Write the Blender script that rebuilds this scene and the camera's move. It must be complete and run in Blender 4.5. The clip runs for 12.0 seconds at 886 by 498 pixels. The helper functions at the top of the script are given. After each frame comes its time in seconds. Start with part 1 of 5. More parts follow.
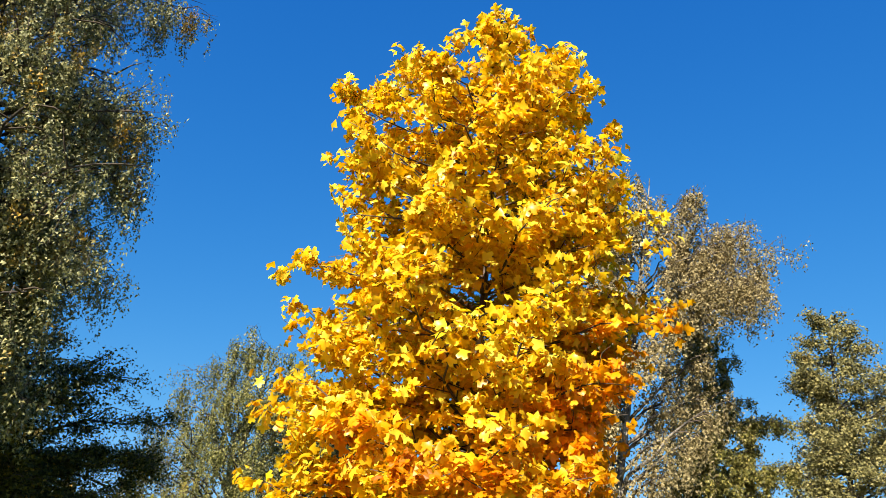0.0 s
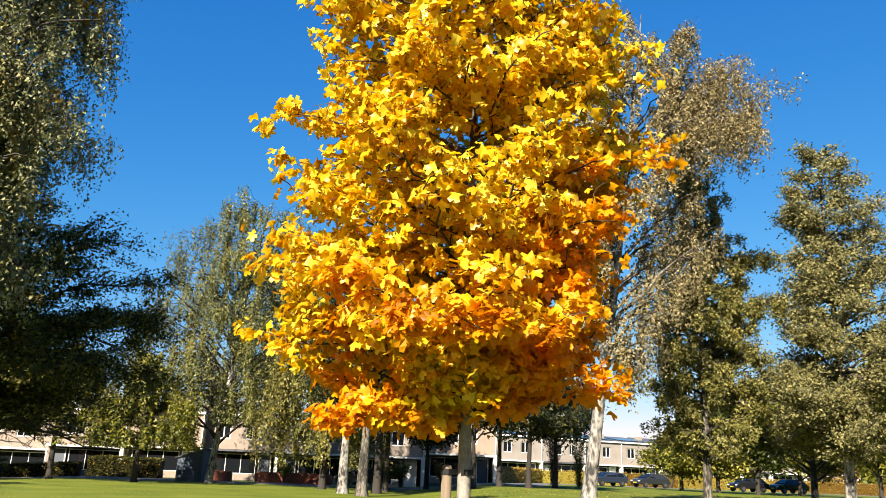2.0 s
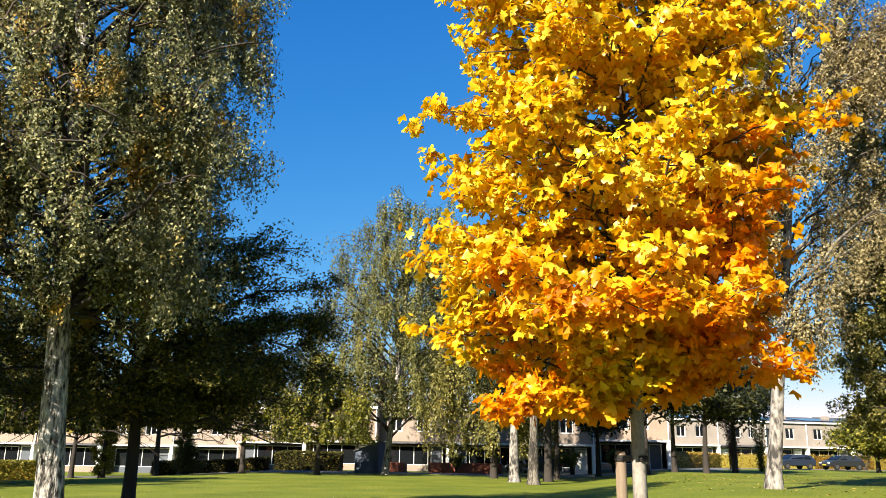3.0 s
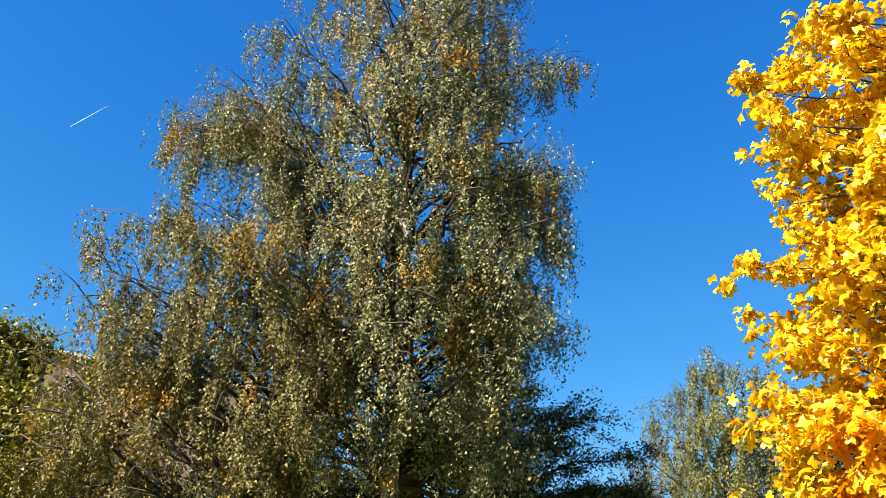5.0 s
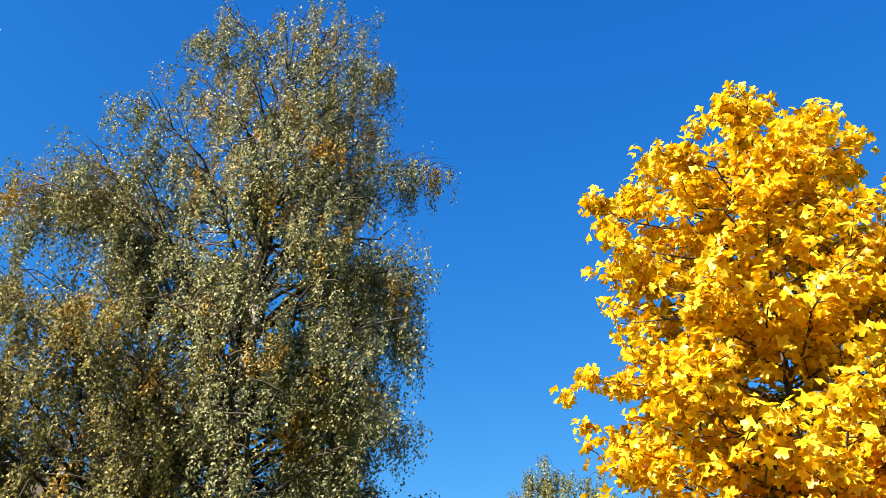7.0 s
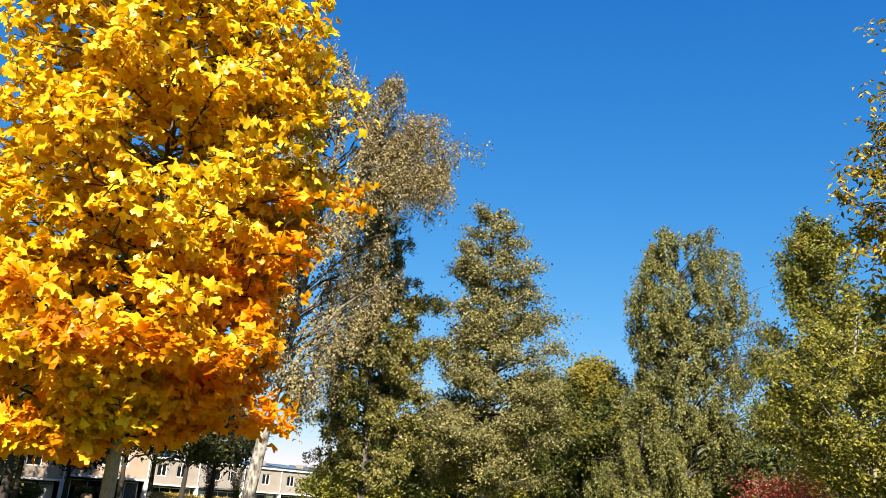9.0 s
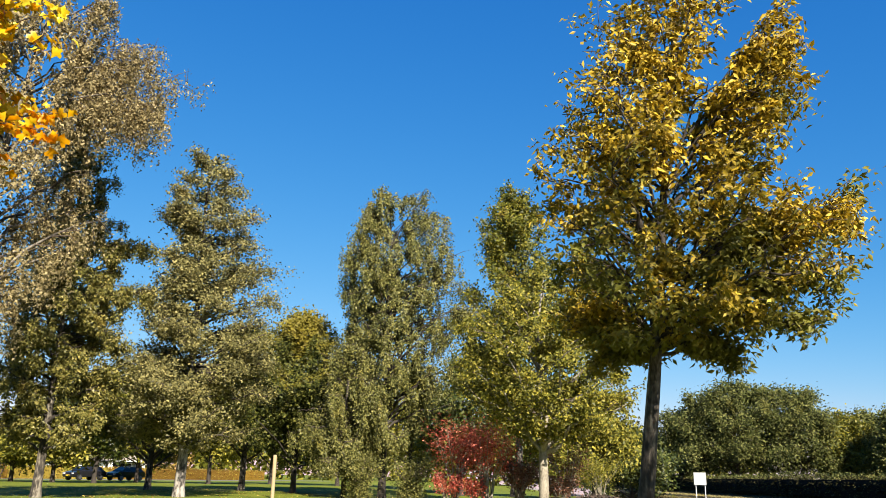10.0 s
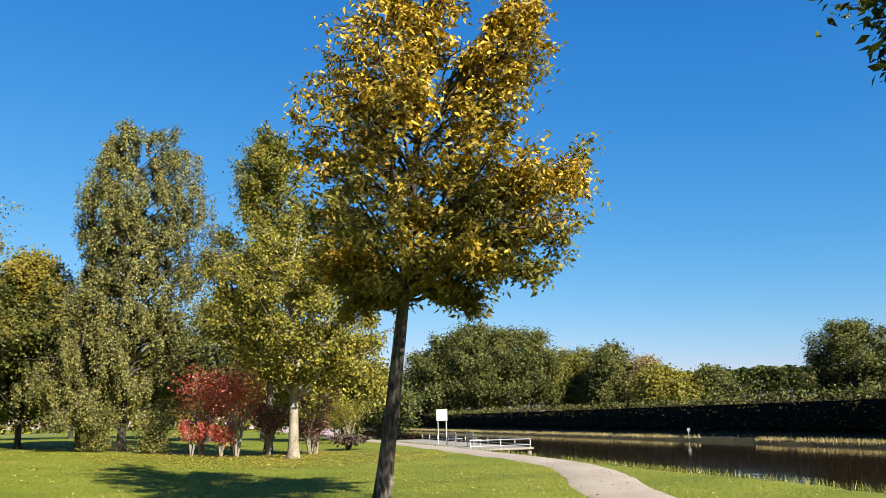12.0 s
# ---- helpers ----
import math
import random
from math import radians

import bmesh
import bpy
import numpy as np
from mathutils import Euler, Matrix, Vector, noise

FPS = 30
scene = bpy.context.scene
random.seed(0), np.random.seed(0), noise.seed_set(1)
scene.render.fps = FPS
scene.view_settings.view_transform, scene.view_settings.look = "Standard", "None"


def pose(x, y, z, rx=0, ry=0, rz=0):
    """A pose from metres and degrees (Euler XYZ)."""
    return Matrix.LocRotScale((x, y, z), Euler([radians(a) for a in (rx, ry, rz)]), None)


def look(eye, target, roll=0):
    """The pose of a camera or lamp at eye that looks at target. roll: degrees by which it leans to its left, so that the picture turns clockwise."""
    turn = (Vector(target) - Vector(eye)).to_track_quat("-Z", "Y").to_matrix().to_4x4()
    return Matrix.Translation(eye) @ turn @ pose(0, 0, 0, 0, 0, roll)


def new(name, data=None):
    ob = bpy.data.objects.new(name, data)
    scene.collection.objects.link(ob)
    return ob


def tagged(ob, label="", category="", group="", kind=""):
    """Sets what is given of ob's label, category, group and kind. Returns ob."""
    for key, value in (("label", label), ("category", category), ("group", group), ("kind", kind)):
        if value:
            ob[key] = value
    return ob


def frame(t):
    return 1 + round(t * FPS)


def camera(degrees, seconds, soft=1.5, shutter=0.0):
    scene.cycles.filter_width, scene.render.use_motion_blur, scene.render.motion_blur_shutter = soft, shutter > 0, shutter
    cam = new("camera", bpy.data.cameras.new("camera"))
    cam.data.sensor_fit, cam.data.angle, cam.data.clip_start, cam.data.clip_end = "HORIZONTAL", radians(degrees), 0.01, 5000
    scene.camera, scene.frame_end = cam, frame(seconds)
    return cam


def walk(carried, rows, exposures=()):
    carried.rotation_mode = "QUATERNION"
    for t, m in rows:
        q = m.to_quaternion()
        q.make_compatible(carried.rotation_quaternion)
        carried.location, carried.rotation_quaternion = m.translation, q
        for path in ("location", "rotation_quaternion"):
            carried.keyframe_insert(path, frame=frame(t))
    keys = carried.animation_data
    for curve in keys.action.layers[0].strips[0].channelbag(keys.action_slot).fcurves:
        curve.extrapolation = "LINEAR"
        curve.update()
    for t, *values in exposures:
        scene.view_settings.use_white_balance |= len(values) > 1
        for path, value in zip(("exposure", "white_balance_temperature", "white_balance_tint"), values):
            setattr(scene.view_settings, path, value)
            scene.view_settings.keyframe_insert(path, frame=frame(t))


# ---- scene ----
cam = camera(58.0, 12.0, 0.75)
EYE = 1.6
# seconds, yaw (to the left), pitch, roll, and how far the arm swings the eye in x, y, z
ROWS = [
    (0.0, 0.80, 25.98, 5.53, -0.01, -0.04, -0.01), (0.5, 0.13, 23.40, 5.22, -0.01, -0.01, -0.01), (1.0, -0.35, 19.74, 5.03, -0.01, 0.04, -0.02), (1.5, -0.58, 16.62, 4.15, 0.0, 0.07, -0.03),
    (2.0, -0.66, 15.47, 2.43, 0.0, 0.10, -0.03), (2.5, 0.10, 14.97, 0.74, 0.0, 0.10, -0.03), (3.0, 10.67, 14.38, 1.02, -0.02, 0.10, -0.03), (3.5, 21.07, 14.62, 0.92, -0.03, 0.07, -0.04),
    (3.7, 24.68, 15.02, 0.60, -0.03, 0.05, -0.04), (5.3, 34.85, 26.98, 6.12, -0.08, -0.01, -0.02), (5.5, 35.33, 27.83, 6.39, -0.08, -0.01, -0.02), (6.0, 34.98, 30.02, 6.51, -0.08, -0.01, -0.02),
    (6.5, 33.17, 32.38, 6.71, -0.08, -0.01, -0.01), (7.0, 22.72, 32.76, 4.94, -0.09, -0.01, -0.01), (7.2, 15.05, 31.25, 3.60, -0.09, -0.03, 0.0), (8.8, -20.43, 20.07, 2.52, -0.03, -0.04, 0.02),
    (9.0, -23.46, 18.42, 3.55, 0.01, -0.02, 0.02), (9.5, -35.51, 16.11, 2.17, 0.04, 0.0, 0.02), (10.0, -44.39, 15.94, 1.03, 0.12, 0.0, 0.03), (10.5, -50.34, 15.17, 0.72, 0.16, -0.01, 0.04),
    (11.0, -55.65, 12.03, -0.25, 0.14, -0.04, 0.05), (11.5, -58.91, 11.94, -0.71, 0.10, -0.08, 0.05), (12.0, -62.17, 11.92, -1.51, 0.08, -0.10, 0.04),
]


def camera_pose(yaw, pitch, roll, dx, dy, dz):
    return Matrix.Translation((dx, dy, EYE + dz)) @ pose(0, 0, 0, 0, 0, yaw) @ pose(0, 0, 0, 90 + pitch) @ pose(0, 0, 0, 0, 0, roll)


walk(cam, [(t, camera_pose(*row)) for t, *row in ROWS], [(0.0, 1.7), (3.0, 1.72), (3.7, 1.84), (5.3, 1.93), (7.2, 1.93), (8.8, 1.7), (10.0, 1.64), (12.0, 1.64)])

# ---- light ----
SUN_AZ, SUN_EL = 204.0, 31.5
world = bpy.data.worlds.new("sky")
scene.world = world
world.use_nodes = True
wn = world.node_tree
sky = wn.nodes.new("ShaderNodeTexSky")
sky.sky_type, sky.sun_disc = "NISHITA", False
sky.sun_elevation, sky.sun_rotation = radians(SUN_EL), radians(SUN_AZ)
sky.air_density, sky.dust_density, sky.ozone_density = 1.0, 0.3, 3.0
wn.nodes["Background"].inputs["Strength"].default_value = 0.0535
# the clear blue of a dry autumn sky: each colour of the air weighed by itself
split, join = wn.nodes.new("ShaderNodeSeparateColor"), wn.nodes.new("ShaderNodeCombineColor")
wn.links.new(sky.outputs["Color"], split.inputs["Color"])
for k, (power, scale) in enumerate(((1.8, 0.174), (0.92, 0.768), (0.5, 2.13))):
    up, by = wn.nodes.new("ShaderNodeMath"), wn.nodes.new("ShaderNodeMath")
    up.operation, by.operation = "POWER", "MULTIPLY"
    up.inputs[1].default_value, by.inputs[1].default_value = power, scale
    wn.links.new(split.outputs[k], up.inputs[0])
    wn.links.new(up.outputs[0], by.inputs[0])
    wn.links.new(by.outputs[0], join.inputs[k])
wn.links.new(join.outputs["Color"], wn.nodes["Background"].inputs["Color"])
sun = new("sun", bpy.data.lights.new("sun", "SUN"))
sun.data.energy, sun.data.angle, sun.data.color = 5.0, radians(0.53), (1.0, 0.9, 0.74)
sun_dir = Vector((math.sin(radians(SUN_AZ)) * math.cos(radians(SUN_EL)), math.cos(radians(SUN_AZ)) * math.cos(radians(SUN_EL)), math.sin(radians(SUN_EL))))
sun.matrix_world = Matrix.Translation((-20, -30, 40)) @ sun_dir.to_track_quat("Z", "Y").to_matrix().to_4x4()


# ---- materials ----
def mat(name):
    m = bpy.data.materials.new(name)
    m.use_nodes = True
    return m, m.node_tree.nodes, m.node_tree.links, m.node_tree.nodes["Principled BSDF"]


def ramp_of(nodes, stops):
    r = nodes.new("ShaderNodeValToRGB")
    r.color_ramp.elements[0].position, r.color_ramp.elements[0].color = stops[0][0], (*stops[0][1], 1)
    r.color_ramp.elements[1].position, r.color_ramp.elements[1].color = stops[-1][0], (*stops[-1][1], 1)
    for p, c in stops[1:-1]:
        r.color_ramp.elements.new(p).color = (*c, 1)
    return r


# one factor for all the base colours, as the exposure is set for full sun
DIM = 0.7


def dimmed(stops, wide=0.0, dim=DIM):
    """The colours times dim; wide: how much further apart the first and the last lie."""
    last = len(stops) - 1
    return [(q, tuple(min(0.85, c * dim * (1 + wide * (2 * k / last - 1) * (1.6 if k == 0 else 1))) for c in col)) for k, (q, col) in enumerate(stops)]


def noise_of(nodes, links, scale, detail=4.0, stretch=(1, 1, 1)):
    tc = nodes.new("ShaderNodeTexCoord")
    mp = nodes.new("ShaderNodeMapping")
    mp.inputs["Scale"].default_value = stretch
    n = nodes.new("ShaderNodeTexNoise")
    n.inputs["Scale"].default_value, n.inputs["Detail"].default_value = scale, detail
    links.new(tc.outputs["Object"], mp.inputs["Vector"])
    links.new(mp.outputs["Vector"], n.inputs["Vector"])
    return n


def surface(name, stops, scale=3.0, rough=0.8, bump=0.3, fine=40.0, stretch=(1, 1, 1), depth=0.02, metal=0.0, spec=0.5):
    """A grained surface: colour by a coarse noise mixed with a fine one, and relief by the fine one."""
    m, n, l, p = mat(name)
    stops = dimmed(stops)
    a = noise_of(n, l, scale, 5, stretch)
    b = noise_of(n, l, fine, 6, stretch)
    mix = n.new("ShaderNodeMath")
    mix.operation = "MULTIPLY_ADD"
    mix.inputs[1].default_value = 0.45
    sc = n.new("ShaderNodeMath")
    sc.operation = "MULTIPLY"
    sc.inputs[1].default_value = 0.55
    l.new(a.outputs["Fac"], sc.inputs[0])
    l.new(b.outputs["Fac"], mix.inputs[0])
    l.new(sc.outputs[0], mix.inputs[2])
    r = ramp_of(n, stops)
    l.new(mix.outputs[0], r.inputs["Fac"])
    l.new(r.outputs["Color"], p.inputs["Base Color"])
    p.inputs["Roughness"].default_value, p.inputs["Metallic"].default_value = rough, metal
    p.inputs["Specular IOR Level"].default_value = spec
    bp = n.new("ShaderNodeBump")
    bp.inputs["Strength"].default_value, bp.inputs["Distance"].default_value = bump, depth
    l.new(b.outputs["Fac"], bp.inputs["Height"])
    l.new(bp.outputs["Normal"], p.inputs["Normal"])
    return m


def foliage(name, stops, through_col, share=0.35, rough=0.5, patch=None, patch_scale=0.5, each=False, patch_at=0.6, spec=0.3, dim=DIM, drift=None):
    """Leaves: colour by the leaf, light coming through them, and patches of another colour in the crown."""
    m, n, l, p = mat(name)
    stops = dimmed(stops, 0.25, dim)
    if each:
        src = n.new("ShaderNodeObjectInfo").outputs["Random"]
    else:
        src = n.new("ShaderNodeNewGeometry").outputs["Random Per Island"]
    r = ramp_of(n, stops)
    l.new(src, r.inputs["Fac"])
    col = r.outputs["Color"]
    if patch:
        no = noise_of(n, l, patch_scale, 3)
        th = n.new("ShaderNodeMapRange")
        th.inputs["From Min"].default_value, th.inputs["From Max"].default_value = patch_at, patch_at + 0.12
        patch_fac = no.outputs["Fac"]
        if drift:
            # the patch colour gathers on one side and towards the bottom or the top
            xyz = n.new("ShaderNodeSeparateXYZ")
            l.new(n.new("ShaderNodeTexCoord").outputs["Object"], xyz.inputs["Vector"])
            for axis, slope in zip("XZ", drift):
                add = n.new("ShaderNodeMath")
                add.operation = "MULTIPLY_ADD"
                add.inputs[1].default_value = slope
                l.new(xyz.outputs[axis], add.inputs[0])
                l.new(patch_fac, add.inputs[2])
                patch_fac = add.outputs[0]
        l.new(patch_fac, th.inputs["Value"])
        mx = n.new("ShaderNodeMix")
        mx.data_type = "RGBA"
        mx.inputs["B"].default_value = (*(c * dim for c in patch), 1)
        l.new(th.outputs["Result"], mx.inputs["Factor"])
        l.new(col, mx.inputs["A"])
        col = mx.outputs["Result"]
    l.new(col, p.inputs["Base Color"])
    p.inputs["Roughness"].default_value = rough
    p.inputs["Specular IOR Level"].default_value = spec
    tr = n.new("ShaderNodeBsdfTranslucent")
    tint = n.new("ShaderNodeMix")
    tint.data_type, tint.blend_type = "RGBA", "MULTIPLY"
    tint.inputs["Factor"].default_value = 1.0
    tint.inputs["B"].default_value = (*through_col, 1)
    l.new(col, tint.inputs["A"])
    l.new(tint.outputs["Result"], tr.inputs["Color"])
    ms = n.new("ShaderNodeMixShader")
    ms.inputs["Fac"].default_value = share
    l.new(p.outputs["BSDF"], ms.inputs[1])
    l.new(tr.outputs["BSDF"], ms.inputs[2])
    l.new(ms.outputs["Shader"], n["Material Output"].inputs["Surface"])
    return m


GRASS = surface("grass", [(0.3, (0.08, 0.11, 0.007)), (0.5, (0.155, 0.19, 0.012)), (0.7, (0.25, 0.25, 0.03))], 0.35, 0.9, 0.6, 9.0, depth=0.08, spec=0.2)
# the shade on the canal banks is put into this dark ground colour
BANK_SHADE = surface("shade-dark bank ground", [(0.3, (0.014, 0.014, 0.007)), (0.7, (0.05, 0.045, 0.018))], 0.8, 0.95, 0.6, 9.0, depth=0.1, spec=0.2)
GRAVEL = surface("gravel", [(0.2, (0.24, 0.20, 0.155)), (0.5, (0.36, 0.31, 0.25)), (0.8, (0.48, 0.43, 0.36))], 0.6, 0.95, 0.4, 30.0)
SOIL = surface("soil", [(0.2, (0.03, 0.022, 0.014)), (0.8, (0.09, 0.065, 0.04))], 1.0, 0.95, 0.5, 12.0)
ASPHALT = surface("asphalt", [(0.2, (0.10, 0.10, 0.10)), (0.8, (0.2, 0.19, 0.185))], 0.4, 0.9, 0.2, 60.0)
BARK_GREY = surface("grey bark", [(0.41, (0.02, 0.016, 0.012)), (0.49, (0.085, 0.07, 0.053)), (0.58, (0.25, 0.22, 0.175))], 1.9, 0.9, 0.9, 16.0, (1, 1, 0.35), 0.03)
BARK_DARK = surface("dark bark", [(0.2, (0.012, 0.009, 0.007)), (0.8, (0.06, 0.047, 0.037))], 2.0, 0.9, 0.8, 14.0, (1, 1, 0.3), 0.03)
BARK_YOUNG = surface("young bark", [(0.3, (0.11, 0.09, 0.07)), (0.48, (0.26, 0.23, 0.195)), (0.7, (0.42, 0.39, 0.34))], 5.0, 0.85, 0.5, 45.0, (1, 1, 0.5), 0.006)
BARK_BIRCH = surface("birch bark", [(0.40, (0.03, 0.026, 0.022)), (0.47, (0.17, 0.15, 0.13)), (0.54, (0.34, 0.31, 0.275)), (0.75, (0.5, 0.47, 0.42))], 2.2, 0.8, 1.0, 9.0, (1, 1, 0.5), 0.05)
BARK_OLD_BIRCH = surface("old birch bark", [(0.41, (0.025, 0.021, 0.017)), (0.45, (0.16, 0.14, 0.12)), (0.50, (0.40, 0.37, 0.33)), (0.6, (0.68, 0.64, 0.57))], 8.0, 0.9, 1.0, 22.0, (1, 1, 0.28), 0.08)
BARK_PLANE = surface("mottled plane bark", [(0.34, (0.13, 0.105, 0.075)), (0.48, (0.27, 0.235, 0.18)), (0.6, (0.36, 0.32, 0.25))], 2.6, 0.85, 0.5, 14.0, (1, 1, 0.6), 0.03)
TWIG = surface("twig bark", [(0.2, (0.035, 0.024, 0.018)), (0.8, (0.11, 0.08, 0.06))], 3.0, 0.9, 0.2, 30.0)
TULIP_STOPS = [(0.0, (0.78, 0.42, 0.005)), (0.2, (0.81, 0.55, 0.008)), (0.6, (0.83, 0.67, 0.018)), (0.93, (0.84, 0.76, 0.07)), (1.0, (0.52, 0.52, 0.03))]
# the orange patch paints the warm shade of the lower right crown
TULIP_LEAF = foliage("tulip tree leaf", TULIP_STOPS, (1.0, 0.66, 0.16), 0.56, 0.38, patch=(0.80, 0.38, 0.003), patch_scale=0.6, patch_at=0.01, spec=0.4, dim=0.92, drift=(0.11, -0.14))
# redder than the crown, to stand in for warm shade on the lowest leaves
TULIP_LEAF_EACH = foliage("tulip tree single leaf", [(0.0, (0.75, 0.26, 0.003)), (0.4, (0.79, 0.35, 0.003)), (0.8, (0.82, 0.45, 0.006)), (1.0, (0.84, 0.60, 0.015))], (1.0, 0.66, 0.2), 0.58, 0.42, patch=None, each=True, spec=0.35, dim=0.9)
OLIVE_BIRCH_LEAF = foliage("olive birch leaf", [(0.0, (0.08, 0.093, 0.025)), (0.5, (0.165, 0.168, 0.048)), (1.0, (0.27, 0.25, 0.08))], (1.0, 0.95, 0.6), 0.26, 0.42, patch=(0.3, 0.24, 0.04), patch_scale=0.45, patch_at=0.62, spec=0.2)
BIRCH_LEAF = foliage("birch leaf", [(0.0, (0.12, 0.13, 0.05)), (0.5, (0.25, 0.255, 0.115)), (0.85, (0.38, 0.375, 0.2)), (1.0, (0.48, 0.42, 0.17))], (1.0, 0.97, 0.65), 0.19, 0.45, patch=(0.48, 0.27, 0.03), patch_scale=0.85, patch_at=0.575, spec=0.12)
RUSTY_BIRCH_LEAF = foliage("rusty birch leaf", [(0.0, (0.11, 0.11, 0.035)), (0.5, (0.22, 0.21, 0.07)), (0.9, (0.33, 0.295, 0.11)), (1.0, (0.44, 0.29, 0.05))], (1.0, 0.92, 0.55), 0.28, 0.5, patch=(0.46, 0.25, 0.03), patch_scale=0.85, patch_at=0.575, spec=0.2)
SILVER_ALDER_LEAF = foliage("silvery alder leaf", [(0.0, (0.12, 0.12, 0.05)), (0.5, (0.215, 0.2, 0.075)), (1.0, (0.33, 0.29, 0.115))], (1.0, 0.92, 0.6), 0.3, 0.5, patch=(0.3, 0.2, 0.05), patch_scale=0.45, patch_at=0.66, spec=0.15)
DUSKY_BIRCH_LEAF = foliage("dusky birch leaf", [(0.0, (0.095, 0.10, 0.024)), (0.5, (0.21, 0.20, 0.05)), (1.0, (0.36, 0.305, 0.09))], (1.0, 0.95, 0.55), 0.35, 0.42, patch=(0.28, 0.2, 0.03), patch_scale=0.5, patch_at=0.62, spec=0.25)
PALE_BIRCH_LEAF = foliage("pale birch leaf", [(0.0, (0.18, 0.14, 0.065)), (0.5, (0.32, 0.26, 0.125)), (1.0, (0.44, 0.365, 0.19))], (1.0, 0.9, 0.6), 0.35, 0.5, spec=0.2)
OLIVE_LEAF = foliage("olive green leaf", [(0.0, (0.075, 0.095, 0.014)), (0.5, (0.16, 0.17, 0.022)), (1.0, (0.29, 0.25, 0.03))], (1.0, 0.95, 0.45), 0.35, 0.45, patch=(0.40, 0.22, 0.015), patch_scale=0.45, patch_at=0.66)
YELLOW_GREEN_LEAF = foliage("yellow green leaf", [(0.0, (0.10, 0.115, 0.018)), (0.5, (0.21, 0.205, 0.03)), (1.0, (0.38, 0.32, 0.05))], (1.0, 0.95, 0.4), 0.3, 0.5, spec=0.2)
DARK_LEAF = foliage("dark green leaf", [(0.0, (0.028, 0.045, 0.01)), (0.5, (0.065, 0.088, 0.017)), (1.0, (0.15, 0.15, 0.03))], (0.9, 1.0, 0.5), 0.25, 0.45)
HORNBEAM_LEAF = foliage("hornbeam leaf", [(0.0, (0.03, 0.042, 0.009)), (0.5, (0.07, 0.085, 0.016)), (1.0, (0.15, 0.145, 0.028))], (0.95, 1.0, 0.5), 0.25, 0.5, patch=(0.24, 0.2, 0.028), patch_scale=0.6, patch_at=0.96, spec=0.2, drift=(0.0, 0.06))
NEAR_BLACK_LEAF = foliage("near black green leaf", [(0.0, (0.012, 0.018, 0.006)), (0.7, (0.035, 0.042, 0.012)), (1.0, (0.09, 0.085, 0.02))], (0.9, 1.0, 0.5), 0.1, 0.5)
BANK_LEAF = foliage("canal side leaf", [(0.0, (0.045, 0.058, 0.016)), (0.5, (0.095, 0.112, 0.03)), (1.0, (0.2, 0.2, 0.065))], (0.95, 1.0, 0.5), 0.22, 0.5, patch=(0.16, 0.15, 0.035), patch_scale=0.2, patch_at=0.58, spec=0.1)
HAWTHORN_LEAF = foliage("hawthorn leaf", [(0.0, (0.035, 0.043, 0.011)), (0.6, (0.10, 0.102, 0.022)), (0.95, (0.21, 0.18, 0.04)), (1.0, (0.37, 0.22, 0.045))], (0.95, 1.0, 0.5), 0.25, 0.6, spec=0.08)
# green leaves low and right, darkened in colour for the crown's shaded underside
ASH_LEAF = foliage("golden ash leaf", [(0.0, (0.17, 0.135, 0.02)), (0.4, (0.34, 0.24, 0.022)), (0.8, (0.48, 0.33, 0.028)), (1.0, (0.56, 0.43, 0.08))], (1.0, 0.85, 0.4), 0.3, 0.44, patch=(0.15, 0.145, 0.025), patch_scale=0.6, patch_at=0.13, spec=0.2, dim=0.88, drift=(0.03, -0.055))
WOODS_LEAF = foliage("autumn woods leaf", [(0.0, (0.16, 0.11, 0.03)), (0.5, (0.28, 0.2, 0.05)), (1.0, (0.4, 0.27, 0.07))], (1.0, 0.85, 0.4), 0.25)
RED_LEAF = foliage("red shrub leaf", [(0.0, (0.36, 0.055, 0.04)), (0.6, (0.53, 0.12, 0.08)), (1.0, (0.62, 0.22, 0.15))], (1.0, 0.6, 0.5), 0.42, dim=1.0)
MAROON_LEAF = foliage("maroon shrub leaf", [(0.0, (0.13, 0.05, 0.035)), (1.0, (0.28, 0.14, 0.085))], (1.0, 0.7, 0.5), 0.3)
GOLD_LEAF = foliage("gold leaf", [(0.0, (0.38, 0.22, 0.012)), (1.0, (0.6, 0.42, 0.03))], (1.0, 0.85, 0.4), 0.35)
FALLEN_LEAF = foliage("fallen leaf", [(0.0, (0.20, 0.11, 0.025)), (0.6, (0.38, 0.27, 0.05)), (1.0, (0.58, 0.45, 0.10))], (1, 0.8, 0.4), 0.15)
BLADE = foliage("grass blade", [(0.0, (0.08, 0.12, 0.012)), (0.6, (0.17, 0.21, 0.025)), (1.0, (0.46, 0.41, 0.14))], (1, 1, 0.5), 0.3)
REED = foliage("reed blade", [(0.0, (0.24, 0.20, 0.07)), (0.6, (0.46, 0.38, 0.15)), (1.0, (0.60, 0.52, 0.24))], (1, 0.9, 0.5), 0.3)
# near black: the far hedge's shaded face and foot, put into the leaf colour
FAR_SHADE_LEAF = foliage("shade-dark far leaf", [(0.0, (0.02, 0.02, 0.008)), (0.75, (0.05, 0.046, 0.016)), (1.0, (0.13, 0.11, 0.035))], (1, 0.95, 0.5), 0.06, 0.8, spec=0.1)
BEECH_LEAF = foliage("beech hedge leaf", [(0.0, (0.20, 0.10, 0.015)), (0.5, (0.34, 0.20, 0.03)), (1.0, (0.36, 0.30, 0.05))], (1, 0.85, 0.4), 0.25)
WATER, wnod, wlin, wp = mat("canal water")
wp.inputs["Base Color"].default_value = (0.018, 0.013, 0.007, 1)
